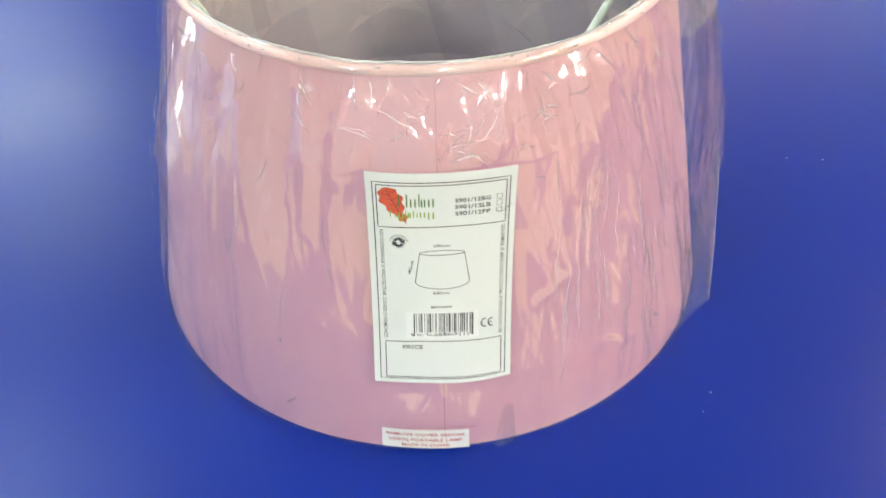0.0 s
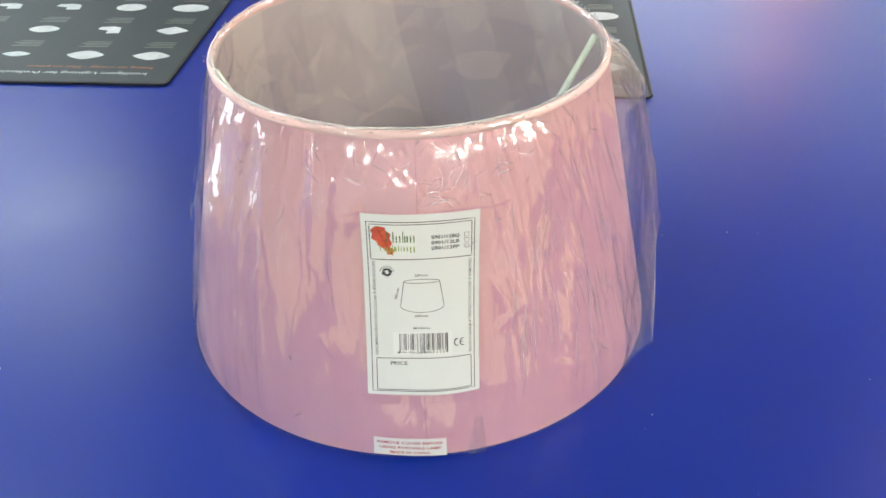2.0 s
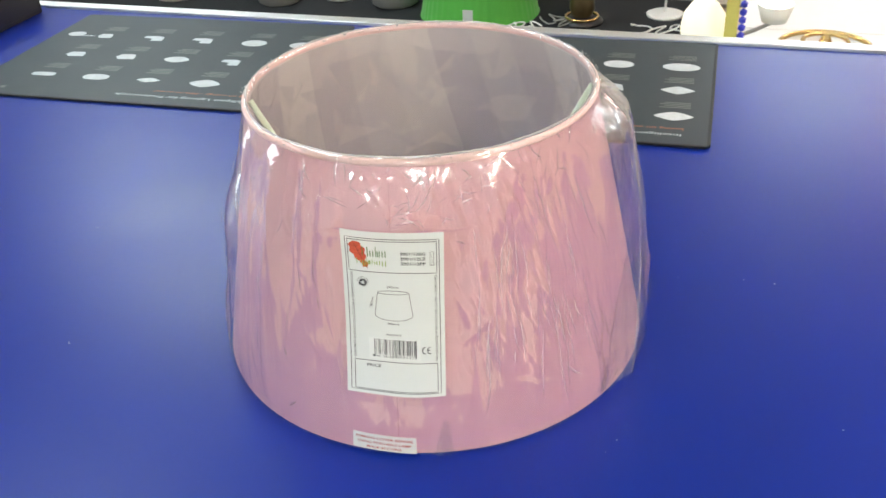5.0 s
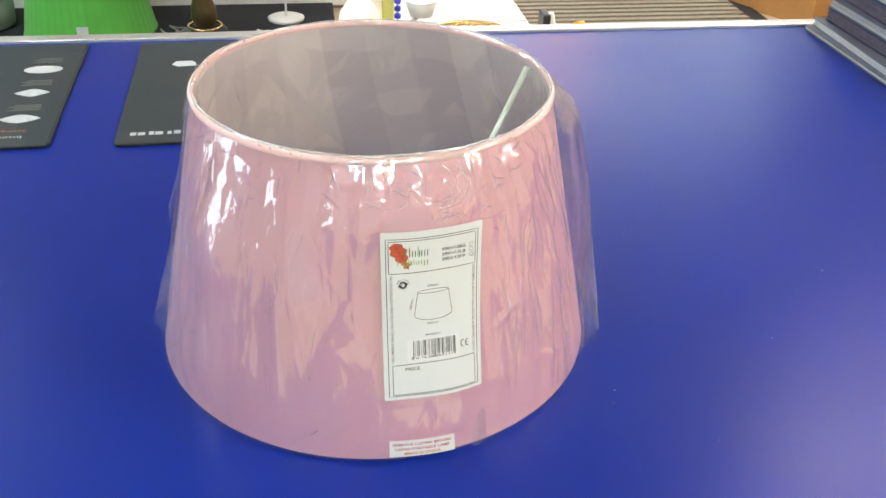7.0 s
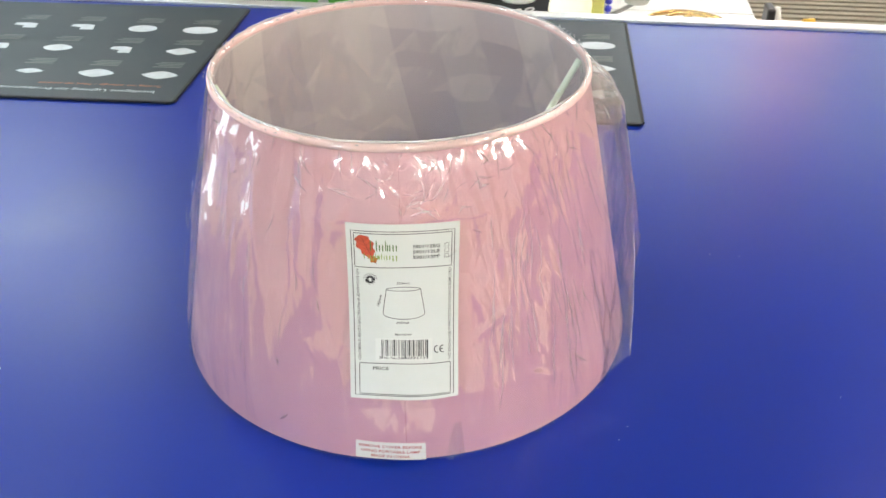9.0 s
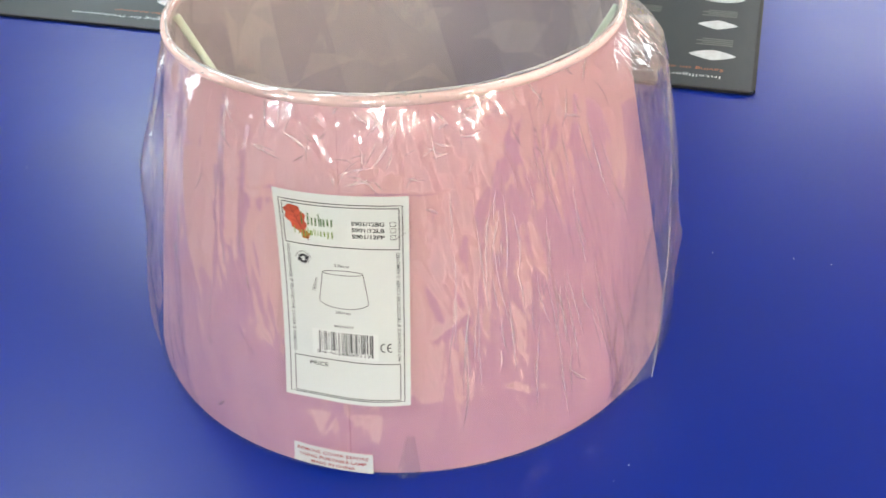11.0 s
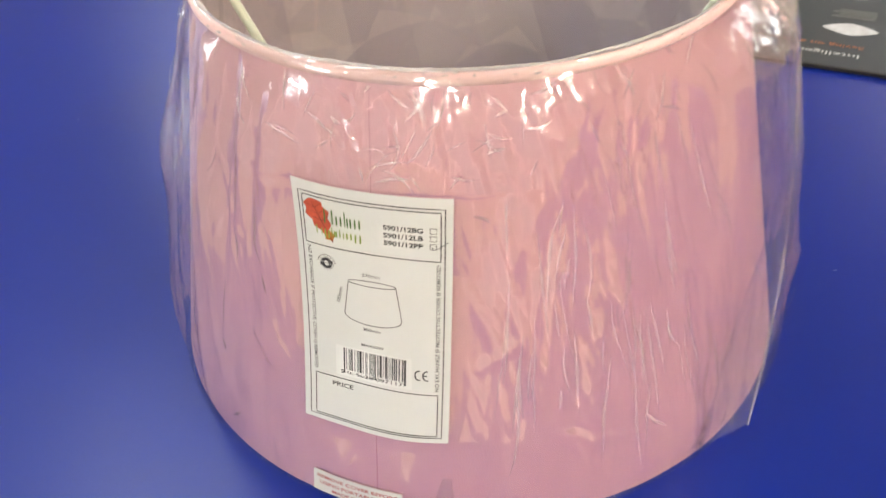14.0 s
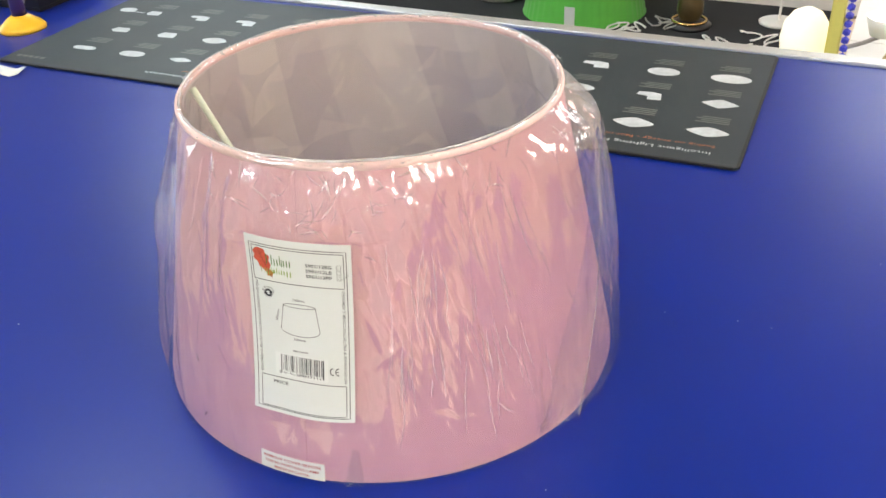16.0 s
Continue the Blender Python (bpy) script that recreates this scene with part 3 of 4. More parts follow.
def fold_lines(rows):
    """Each fold as a thin tapered ridge that stands on the film."""
    steps = 7
    paths = []
    for th, z, lean, length, width, curl in rows:
        for k in range(steps):
            q = 2 * k / (steps - 1) - 1
            a = radians(lean + curl * 9 * q)
            zz = min(0.1800, max(0.003, z + length * q * math.cos(a)))
            paths.append((th + math.degrees(length * q * math.sin(a) / cone_r(zz)), zz, 1 - abs(q) ** 1.5))
    lift = wrinkles(np.array([p[0] for p in paths]), np.array([p[1] for p in paths])) * 0.9
    bm = bmesh.new()
    for n, (th, z, lean, length, width, curl) in enumerate(rows):
        before = None
        side_th, side_z = math.degrees(math.cos(radians(lean)) / 0.13), -math.sin(radians(lean))
        for k in range(steps):
            pth, pz, taper = paths[n * steps + k]
            w = width * (0.15 + 0.85 * taper)
            ring = []
            for side, up in ((-1, 0.0), (-0.6, 0.34), (0.1, 0.5), (0.7, 0.3), (1, 0.0)):
                h = min(HS, pz + side * w * side_z)
                r = film_r(pth, h) + lift[n * steps + k] + 0.0003 + up * w
                a = radians(pth + side * w * side_th)
                ring.append(bm.verts.new((r * math.sin(a), -r * math.cos(a), h)))
            if before:
                for i in range(4):
                    bm.faces.new((before[i], before[i + 1], ring[i + 1], ring[i]))
            before = ring
    return bm


# real folds in shape; their brightness is white haze in the material
tagged(part("fold_line", fold_lines(FOLDS), FILM_CREASE, bag, "", True), "sharp folds in the clear film, hazed to imitate their highlights", kind="stuff")


def flakes(rng, count):
    """Small hazed film flakes that stand in for the glints along the rim."""
    bm = bmesh.new()

    def corner(th, z, r, size, flat):
        centre = Vector((r * math.sin(radians(th)), -r * math.cos(radians(th)), z))
        out_dir, side, up = centre.normalized(), Vector((math.cos(radians(th)), math.sin(radians(th)), 0)), Vector((0, 0, 1))
        out_dir.z = 0
        pts = []
        turn = rng.uniform(0, 6.28)
        for k in range(3):
            a = turn + 2.1 * k + rng.uniform(-0.5, 0.5)
            s = size * rng.uniform(0.4, 1.3)
            p = centre + side * s * math.cos(a) + (up * (1 - flat) + out_dir * flat) * s * math.sin(a) + out_dir * rng.uniform(0, 0.35) * size
            p.z = max(p.z, 0.002)
            pts.append(bm.verts.new(p))
        bm.faces.new(pts)

    for i in range(count):
        th = rng.uniform(-180, 180)
        corner(th, HS + rng.uniform(0.0015, 0.0036), RT + rng.uniform(-0.0032, 0.0028), rng.uniform(0.0006, 0.0026), rng.uniform(0.3, 1))
    return bm


tagged(part("rim_glint_flake", flakes(random.Random(8), 230), FILM_GLINT, bag), "tiny hazed film flakes standing in for glints on the rim", kind="stuff")


def gathered(u, v):
    """The bunched film along the rim, a pale cord that also imitates its highlight."""
    th = -180 + 360 * u
    x, y = math.sin(radians(th)), math.cos(radians(th))
    width = 0.0030 * max(0.02, 0.20 + noise.noise(Vector((x * 6, y * 6, 1))))
    r = RT - 0.0006 + 0.0014 * noise.noise(Vector((x * 4, y * 4, 6))) + width * (v - 0.5)
    z = HS + 0.0034 + 0.0008 * math.sin(math.pi * v) + 0.0004 * noise.noise(Vector((x * 40, y * 40, v)))
    return (r * x, -r * y, z)


part("gathered_edge", grid(gathered, 420, 4), FILM_GLINT, bag, "bunched film along the rim, whitened to imitate its highlight", True)


def flap(u, v):
    """The folded side edge of the bag, down to its free corner by the counter."""
    z = 0.0125 - 0.006 * abs(2 * u - 1) * (1 - v) + 0.137 * v
    peak = 71.2 + 27 * v
    tip = 0.1590 + (film_r(98, 0.1495) + 0.0015 - 0.1590) * v
    edge = (tip * math.sin(radians(peak)), -tip * math.cos(radians(peak)))
    side = peak + (-9 if u < 0.5 else 20)
    r = film_r(side, z) + 0.0006
    foot = (r * math.sin(radians(side)), -r * math.cos(radians(side)))
    k = abs(2 * u - 1)
    ripple = 0.0010 * noise.noise(Vector((u * 6, v * 6, 3))) * (1 - k)
    return (edge[0] * (1 - k) + foot[0] * k + ripple, edge[1] * (1 - k) + foot[1] * k - ripple, z)


part("side_flap", grid(flap, 30, 40), FILM_LOOSE, bag, "loose bag corner", True)


def seam_point(q):
    """The bag's welded side edge, from the rim down to the free corner."""
    if q < 0.15:
        th, z = 97.0 - 2 * q, HS - 0.0015 - (HS - 0.151) * q / 0.15
        r = film_r(th, z) + 0.0016
        return (r * math.sin(radians(th)), -r * math.cos(radians(th)), z)
    x, y, z = flap(0.5, 1 - (q - 0.15) / 0.85)
    return (x * 1.003, y * 1.003, z)


part("welded_edge", tube([seam_point(k / 40) for k in range(41)], 0.00035, 6), FILM_CREASE, bag, "pale welded edge of the bag", True)


def flap_two(u, v):
    th = -96 + 14 * u
    z = 0.012 + 0.075 * v
    r = film_r(-88, z) + 0.008 * (1 - v) * math.sin(math.pi * u) + 0.001 * noise.noise(Vector((u * 5, v * 7, 9)))
    return (r * math.sin(radians(th)), -r * math.cos(radians(th)), z)


part("side_flap", grid(flap_two, 20, 30), FILM_LOOSE, bag, "loose bag corner", True)

def lens(cu, cv, w, d, sharp):
    out = []
    for k in range(24):
        a = 2 * math.pi * k / 24
        r = 1 / (abs(math.cos(a)) ** sharp + abs(math.sin(a)) ** sharp) ** (1 / sharp)
        out.append((cu + w / 2 * r * math.cos(a), cv + d / 2 * r * math.sin(a)))
    return out


# ---- the product label ----
LW, LH = 0.058, 0.1035


def place_label(u, v, off=0.0):
    a, b = u / LW, v / LH
    th = (LAB["tl"][0] * (1 - a) + LAB["tr"][0] * a) * (1 - b) + (LAB["bl"][0] * (1 - a) + LAB["br"][0] * a) * b
    z = (LAB["tl"][1] * (1 - a) + LAB["tr"][1] * a) * (1 - b) + (LAB["bl"][1] * (1 - a) + LAB["br"][1] * a) * b
    r = label_r(z) + 0.0006 + off + 0.0004 * math.sin(a * 7 + b * 3) * (0.3 + b)
    return (r * math.sin(radians(th)), -r * math.cos(radians(th)), z)


def print_label(u, v):
    return place_label(u, v, 0.00018)


def U(f):
    return f * LW


def V(f):
    return f * LH


label = thing("product_label", "white paper product label with black print stuck on the bag", "label")
sheet = part("paper", grid(lambda a, b: place_label(a * LW, b * LH), 24, 30), PAPER, label, "white paper sheet", True)


def frame_line(u0, v0, u1, v1):
    pts = []
    corners = [(U(u0), V(v0)), (U(u1), V(v0)), (U(u1), V(v1)), (U(u0), V(v1))]
    for i in range(4):
        pts += line_path(corners[i], corners[(i + 1) % 4], 14)[:-1]
    part("border_line", stroke(print_label, pts, 0.00040, True), INK, sheet)


frame_line(0.047, 0.041, 0.954, 0.978)
frame_line(0.071, 0.054, 0.930, 0.243)
frame_line(0.088, 0.793, 0.924, 0.970)


def blob(cu, cv, ru, rv, lobes, depth, n=40, lean=0.0):
    out = []
    for i in range(n):
        a = 2 * math.pi * i / n
        k = 1 + depth * math.cos(lobes * a)
        x, y = ru * k * math.cos(a), rv * k * math.sin(a)
        out.append((cu + x * math.cos(lean) - y * math.sin(lean), cv + x * math.sin(lean) + y * math.cos(lean)))
    return out


# leaf emblem: a lobed leaf that leans, with its veins and its brown tip
def leaf_outline(n=64):
    out = []
    for i in range(n):
        q = 2 * math.pi * i / n
        along, across = -math.cos(q), math.sin(q)
        w = (0.0042 + 0.0006 * math.cos(9 * q)) * (1 - 0.28 * along)
        x, y = across * w, along * 0.0070
        out.append((U(0.176) + x * 0.94 - y * -0.40, V(0.128) + x * -0.26 + y * 0.95))
    return out


part("leaf_emblem", plate(print_label, leaf_outline()), LEAF, sheet, "red-orange leaf emblem")
part("leaf_emblem", plate(print_label, blob(U(0.240), V(0.197), U(0.034), V(0.019), 5, 0.12, 30, 1.0)), surface("leaf_tip_ink", (0.40, 0.15, 0.03), rough=0.6, vary=0.4, scale=300, bump=0), sheet, "brown leaf tip")


def place_vein(u, v):
    return place_label(u, v, 0.00024)


def place_emblem(u, v):
    return place_label(u, v, 0.0003)


VEIN = surface("leaf_vein_ink", (0.20, 0.025, 0.015), rough=0.6, vary=0.2, scale=300, bump=0)
part("leaf_vein", stroke(place_vein, line_path((U(0.135), V(0.075)), (U(0.262), V(0.222)), 8), 0.00032), VEIN, sheet)
for f in (0.2, 0.4, 0.6):
    u0, v0 = 0.135 + 0.10 * f, 0.075 + 0.115 * f
    for du, dv in ((-0.055, -0.010), (0.045, -0.024)):
        part("leaf_vein", stroke(place_vein, [(U(u0), V(v0)), (U(u0 + du), V(v0 + dv))], 0.0002), VEIN, sheet)

# the maker's name as plain green shapes
for u0, u1, v0, v1 in ((0.213, 0.275, 0.090, 0.150), (0.290, 0.330, 0.112, 0.150), (0.346, 0.354, 0.088, 0.150), (0.360, 0.392, 0.112, 0.150), (0.408, 0.448, 0.112, 0.150),
                       (0.155, 0.163, 0.160, 0.197), (0.190, 0.197, 0.170, 0.197), (0.210, 0.246, 0.172, 0.206), (0.258, 0.265, 0.160, 0.197), (0.272, 0.296, 0.172, 0.197), (0.308, 0.316, 0.163, 0.197), (0.332, 0.339, 0.172, 0.197), (0.352, 0.390, 0.172, 0.197), (0.406, 0.448, 0.172, 0.206)):
    outline = lens((U(u0) + U(u1)) / 2, (V(v0) + V(v1)) / 2, U(u1) - U(u0), V(v1) - V(v0), 3.0)
    ink = DARK_GREEN_INK if v0 < 0.155 else GREEN_INK
    if u1 - u0 > 0.02:
        for u in (u0 + 0.006, u1 - 0.006):
            part("name_shape", plate(place_emblem, lens(U(u), (V(v0) + V(v1)) / 2, 0.0006, V(v1) - V(v0), 4.0)), ink, sheet)
    else:
        part("name_shape", plate(place_emblem, outline), ink, sheet)

for body, f in (("S901/12BG", 0.126), ("S901/12LB", 0.156), ("S901/12PP", 0.186)):
    part("print_line", lettering(body, print_label, U(0.238), LH * 0.0195, (U(0.706), V(f)), 0, 0.022), INK, sheet)
for f in (0.125, 0.155, 0.186):
    s = 0.00105
    c = (U(0.885), V(f))
    part("tick_box", stroke(print_label, [(c[0] - s, c[1] - s), (c[0] + s, c[1] - s), (c[0] + s, c[1] + s), (c[0] - s, c[1] + s)], 0.00028, True), INK, sheet)
part("pen_tick", stroke(place_emblem, [(U(0.878), V(0.186)), (U(0.888), V(0.196)), (U(0.915), V(0.190)), (U(0.972), V(0.165))], 0.00025), GREY_INK, sheet, "thin pen tick")

# recycling mark: two turning arrows in a thin ring, with tiny print round its top
cu, cv, rr = U(0.205), V(0.312), U(0.046)
part("round_mark", stroke(print_label, [(cu + rr * math.cos(radians(12 * k)), cv + rr * math.sin(radians(12 * k))) for k in range(30)], 0.00012, True), GREY_INK, sheet)
for start in (20, 200):
    arc = [(cu + 0.62 * rr * math.cos(radians(start + 13 * k)), cv + 0.62 * rr * math.sin(radians(start + 13 * k))) for k in range(11)]
    tip = radians(start + 130)
    ex, ey = cu + 0.62 * rr * math.cos(tip), cv + 0.62 * rr * math.sin(tip)
    fx, fy = -math.sin(tip), math.cos(tip)
    head = [(ex + 0.62 * rr * fx, ey + 0.62 * rr * fy), (ex + 0.5 * rr * fy, ey - 0.5 * rr * fx), (ex - 0.5 * rr * fy, ey + 0.5 * rr * fx)]
    part("round_mark", merged([stroke(print_label, arc, 0.46 * rr), plate(place_vein, head)]), INK, sheet, "black turning arrow")
for k in range(15):
    a = radians(-168 + 11.2 * k)
    part("tiny_bar", stroke(print_label, [(cu + rr * 1.18 * math.cos(a), cv + rr * 1.18 * math.sin(a)), (cu + rr * 1.40 * math.cos(a), cv + rr * 1.40 * math.sin(a))], 0.00030), GREY_INK, sheet)

# drawing of the shade with its sizes
tu, bu = (U(0.346), U(0.654)), (U(0.312), U(0.690))
tv, bv = V(0.365), V(0.500)
mid_t, half_t = (tu[0] + tu[1]) / 2, (tu[1] - tu[0]) / 2
mid_b, half_b = (bu[0] + bu[1]) / 2, (bu[1] - bu[0]) / 2
oval = [(mid_t + half_t * math.cos(2 * math.pi * k / 36), tv + V(0.011) * math.sin(2 * math.pi * k / 36)) for k in range(36)]
under = [(mid_b + half_b * math.cos(math.pi * k / 20), bv + V(0.038) * math.sin(math.pi * k / 20)) for k in range(21)]
drawing = merged([stroke(print_label, oval, 0.0003, True), stroke(print_label, under, 0.0003), stroke(print_label, line_path((tu[0], tv), (bu[0], bv), 6), 0.0003), stroke(print_label, line_path((tu[1], tv), (bu[1], bv), 6), 0.0003)])
part("shade_drawing", drawing, INK, sheet, "line drawing of a lampshade")
part("print_line", lettering("230mm", print_label, U(0.115), LH * 0.0135, (U(0.496), V(0.331))), GREY_INK, sheet)
part("print_line", lettering("300mm", print_label, U(0.115), LH * 0.0135, (U(0.490), V(0.557))), GREY_INK, sheet)
part("print_line", lettering("185mm", print_label, U(0.115), LH * 0.0135, (U(0.282), V(0.430)), -78), GREY_INK, sheet)
part("print_line", lettering("MAX60W", print_label, U(0.150), LH * 0.0125, (U(0.495), V(0.625))), GREY_INK, sheet)

part("code_patch", bar(print_label, U(0.237), V(0.648), U(0.757), V(0.777), 8), surface("white_patch", (0.68, 0.705, 0.69), rough=0.5, vary=0.02, scale=60, bump=0.02, spec=0.4), sheet, "whiter patch behind the bars")
rng = random.Random(5)
at, k = 0.0, 0
widths = []
while at < 1:
    w = rng.choice((0.0105, 0.0105, 0.021, 0.0315))
    if k % 2 == 0 and at + w < 1.0:
        widths.append((at, min(1, at + w)))
    at += w
    k += 1
for a, b in widths:
    part("code_bar", bar(place_vein, U(0.293 + 0.427 * a), V(0.655), U(0.293 + 0.427 * b), V(0.764 if a < 0.03 or a > 0.96 or 0.47 < a < 0.52 else 0.748), 6), INK, sheet)
part("print_line", lettering("5 055028 097117", print_label, U(0.430), LH * 0.0150, (U(0.485), V(0.760))), INK, sheet)
part("print_line", lettering("PRICE", print_label, U(0.148), LH * 0.0195, (U(0.285), V(0.821))), INK, sheet)
for cx, sweep in ((0.800, 0), (0.850, 1)):
    arc = [(U(cx) + U(0.023) * math.cos(radians(a)), V(0.713) + U(0.034) * math.sin(radians(a))) for a in range(65, 296, 15)]
    marks = [stroke(print_label, arc, 0.00055)]
    if sweep:
        marks.append(stroke(print_label, [(U(cx - 0.023), V(0.713)), (U(cx + 0.003), V(0.713))], 0.00055))
    part("round_mark", merged(marks), INK, sheet)
part("print_line", lettering("NO EXCHANGE IF PROTECTIVE COVER IS REMOVED", print_label, V(0.520), U(0.026), (U(0.092), V(0.516)), 90), GREY_INK, sheet)
part("print_line", lettering("NO EXCHANGE IF PROTECTIVE COVER IS REMOVED", print_label, V(0.520), U(0.026), (U(0.917), V(0.516)), -90), GREY_INK, sheet)

# ---- the small warning label ----
SW, SH = 0.0392, 0.0108


def place_small(u, v, off=0.0):
    th = -1.9 + 15.3 * u / SW
    z = 0.0152 - 0.0014 * u / SW - v * 0.985
    r = cone_r(max(z, 0.003)) + 0.0020 + off
    return (r * math.sin(radians(th)), -r * math.cos(radians(th)), z)


warning = thing("warning_label", "small white warning label with red print on the bag", "label")
part("paper", grid(lambda a, b: place_small(a * SW, b * SH), 12, 4), PAPER, warning, "white paper strip", True)
for body, w, f in (("REMOVE COVER BEFORE", 0.90, 0.24), ("USING PORTABLE LAMP", 0.84, 0.53), ("MADE IN CHINA", 0.55, 0.81)):
    part("print_line", lettering(body, lambda u, v: place_small(u, v, 0.0002), SW * w, SH * 0.165, (SW * 0.5, SH * f)), RED_INK, warning)

# ---- the dark mats on the counter ----
MW, MD, MZ = 0.407, 0.286, 0.0028


def mat_place(u, v):
    return (-u, v, MZ + 0.00025)


def bent(cu, cv, w, d):
    return [(cu + a * w / 2, cv + b * d / 2) for a, b in ((-1, -0.9), (0.05, -1), (0.1, -0.2), (1, 0.1), (0.9, 0.8), (-0.1, 1), (-0.8, 0.7))]


def boxy(cu, cv, w, d):
    return [(cu + a * w / 2, cv + b * d / 2) for a, b in ((-1, -0.8), (0.5, -1), (1, -0.2), (0.7, 0.9), (-0.6, 1), (-0.9, 0.2))]


COLS = (0.038, 0.109, 0.184, 0.256, 0.330)
KINDS = {(0, 0): ("lens", 0.046, 0.024, 1.3), (1, 0): ("lens", 0.046, 0.025, 1.35), (2, 0): ("lens", 0.036, 0.015, 1.3), (3, 0): ("lens", 0.040, 0.019, 2.6), (4, 0): ("lens", 0.038, 0.013, 3.0),
         (0, 1): ("lens", 0.042, 0.025, 1.15), (1, 1): ("bent", 0.031, 0.022, 0), (2, 1): ("lens", 0.040, 0.022, 1.6), (3, 1): ("boxy", 0.032, 0.020, 0), (4, 1): ("boxy", 0.032, 0.018, 0),
         (0, 2): ("lens", 0.048, 0.026, 2.0), (1, 2): ("lens", 0.040, 0.025, 2.0), (2, 2): ("bent", 0.036, 0.021, 0), (3, 2): ("bent", 0.036, 0.020, 0), (4, 2): ("boxy", 0.026, 0.018, 0)}


def counter_mat(corner, angle, columns, label_text, left_logo):
    mat = thing("counter_mat", label_text, "counter mat", "mats on the counter", pose(*corner, 0, 0, angle))
    sheet = part("sheet", rounded_slab(MW, MD, 0.006, 0.0002, MZ), MAT, mat, "dark charcoal sheet")
    part("bound_edge", merged([box(-MW + 0.004, -0.0008, 0.0004, -0.004, 0.0025, MZ + 0.0004, 0.0004), box(-0.0025, 0.004, 0.0004, 0.0008, MD - 0.004, MZ + 0.0004, 0.0004)]), MAT_EDGE, mat)
    for (c, r), (kind, w, d, sharp) in KINDS.items():
        if c not in columns:
            continue
        u, v = COLS[c], 0.066 + 0.0685 * r
        w, d = 0.88 * w, 0.9 * d
        outline = lens(u, v, w, d, sharp) if kind == "lens" else bent(u, v, w, d) if kind == "bent" else boxy(u, v, w, d)
        part("printed_picture", plate(mat_place, outline), MAT_WHITE, sheet, "white printed lamp picture")
        lines = [bar(mat_place, u - 0.016, v + 0.021 + 0.0042 * k, u + 0.016 - 0.005 * (k % 2), v + 0.0232 + 0.0042 * k, 1) for k in range(4)]
        part("caption", merged(lines), MAT_GREY, sheet)
    part("slogan", lettering("Intelligent Lighting for Professionals", mat_place, 0.174, 0.0075, (0.028 + 0.087, 0.0225), 0, 0), MAT_WHITE, sheet)
    part("slogan", lettering("Saving on energy - Not on power", mat_place, 0.134, 0.0066, (0.026 + 0.067, 0.0365), 0, 0), MAT_ORANGE, sheet, "orange slogan line")
    if left_logo == "bold":
        for k in range(6):
            part("emblem_bar", bar(mat_place, MW - 0.062 + 0.0085 * k, 0.019, MW - (0.0555, 0.058, 0.0545, 0.057, 0.0550, 0.056)[k] + 0.0085 * k, (0.027, 0.0255, 0.026)[k % 3], 1), MAT_WHITE, sheet)
        part("printed_picture", plate(mat_place, boxy(MW - 0.055, 0.212, 0.028, 0.018)), MAT_WHITE, sheet)
        part("printed_picture", plate(mat_place, lens(MW - 0.085, 0.206, 0.030, 0.004, 2.5)), MAT_GREY, sheet)
    else:
        for k in range(5):
            part("emblem_bar", bar(mat_place, MW - 0.055 + 0.009 * k, 0.018, MW - 0.048 + 0.009 * k, 0.024, 1), MAT_GREY, sheet)
        part("printed_picture", plate(mat_place, lens(0.376, 0.206, 0.026, 0.017, 2.2)), MAT_WHITE, sheet)
        part("link_line", bar(mat_place, 0.345, 0.2000, 0.366, 0.2020, 1), MAT_WHITE, sheet)
    return mat


counter_mat((-0.2905, 0.3040, 0), 1.9, (0, 1, 2, 3, 4), "dark counter mat printed with white lamp pictures, beside another mat", "faint")
counter_mat((0.1778, 0.3105, 0), 1.6, (0, 1, 2), "dark counter mat with white lamp pictures, half behind the lampshade", "bold")

# ---- small things on the counter ----
holder = thing("pen_stand", "yellow cone base with a dark purple pen stem", "pen stand")
PX, PY = -0.765, 0.395
part("base", lathe([(0.0, 0.0), (0.030, 0.0), (0.0305, 0.003), (0.026, 0.008), (0.017, 0.015), (0.011, 0.019), (0.0, 0.0195)], 48, False, (PX, PY)), YELLOW, holder, "yellow plastic cone", True)
part("stem", lathe([(0.0, 0.0197), (0.0095, 0.0197), (0.0095, 0.03), (0.0075, 0.06), (0.007, 0.15), (0.0, 0.152)], 32, False, (PX, PY)), PURPLE, holder, "dark purple stem", True)

tray = thing("card_tray", "black plastic card tray with clear ribbed front", "tray")
part("tray_body", merged([box(-1.02, 0.455, 0.001, -0.795, 0.58, 0.006), box(-1.02, 0.455, 0.0062, -0.795, 0.460, 0.045), box(-1.02, 0.575, 0.0062, -0.795, 0.58, 0.07), box(-0.800, 0.4602, 0.0062, -0.795, 0.5748, 0.06)]), BLACK, tray, "black tray")
for k in range(6):
    part("card", box(-0.99 + 0.002 * k, 0.468 + 0.017 * k, 0.0065, -0.815 - 0.003 * k, 0.472 + 0.017 * k, 0.05 + 0.002 * k), (GREY, PAPER, BLACK)[k % 3], tray)
for k in range(5):
    part("silver_mark", box(-0.990 + 0.038 * k, 0.4530, 0.012, -0.972 + 0.038 * k, 0.4548, 0.036), GREY, tray)

scrap = thing("paper_scrap", "small crumpled scrap of white paper by the mat", "paper")
part("sheet", grid(lambda u, v: (-0.70 + 0.058 * u + 0.010 * v, 0.262 + 0.020 * v - 0.006 * u, 0.0012 + 0.006 * max(0, math.sin(5 * u + 3 * v)) * v), 10, 6), PAPER, scrap, "", True)


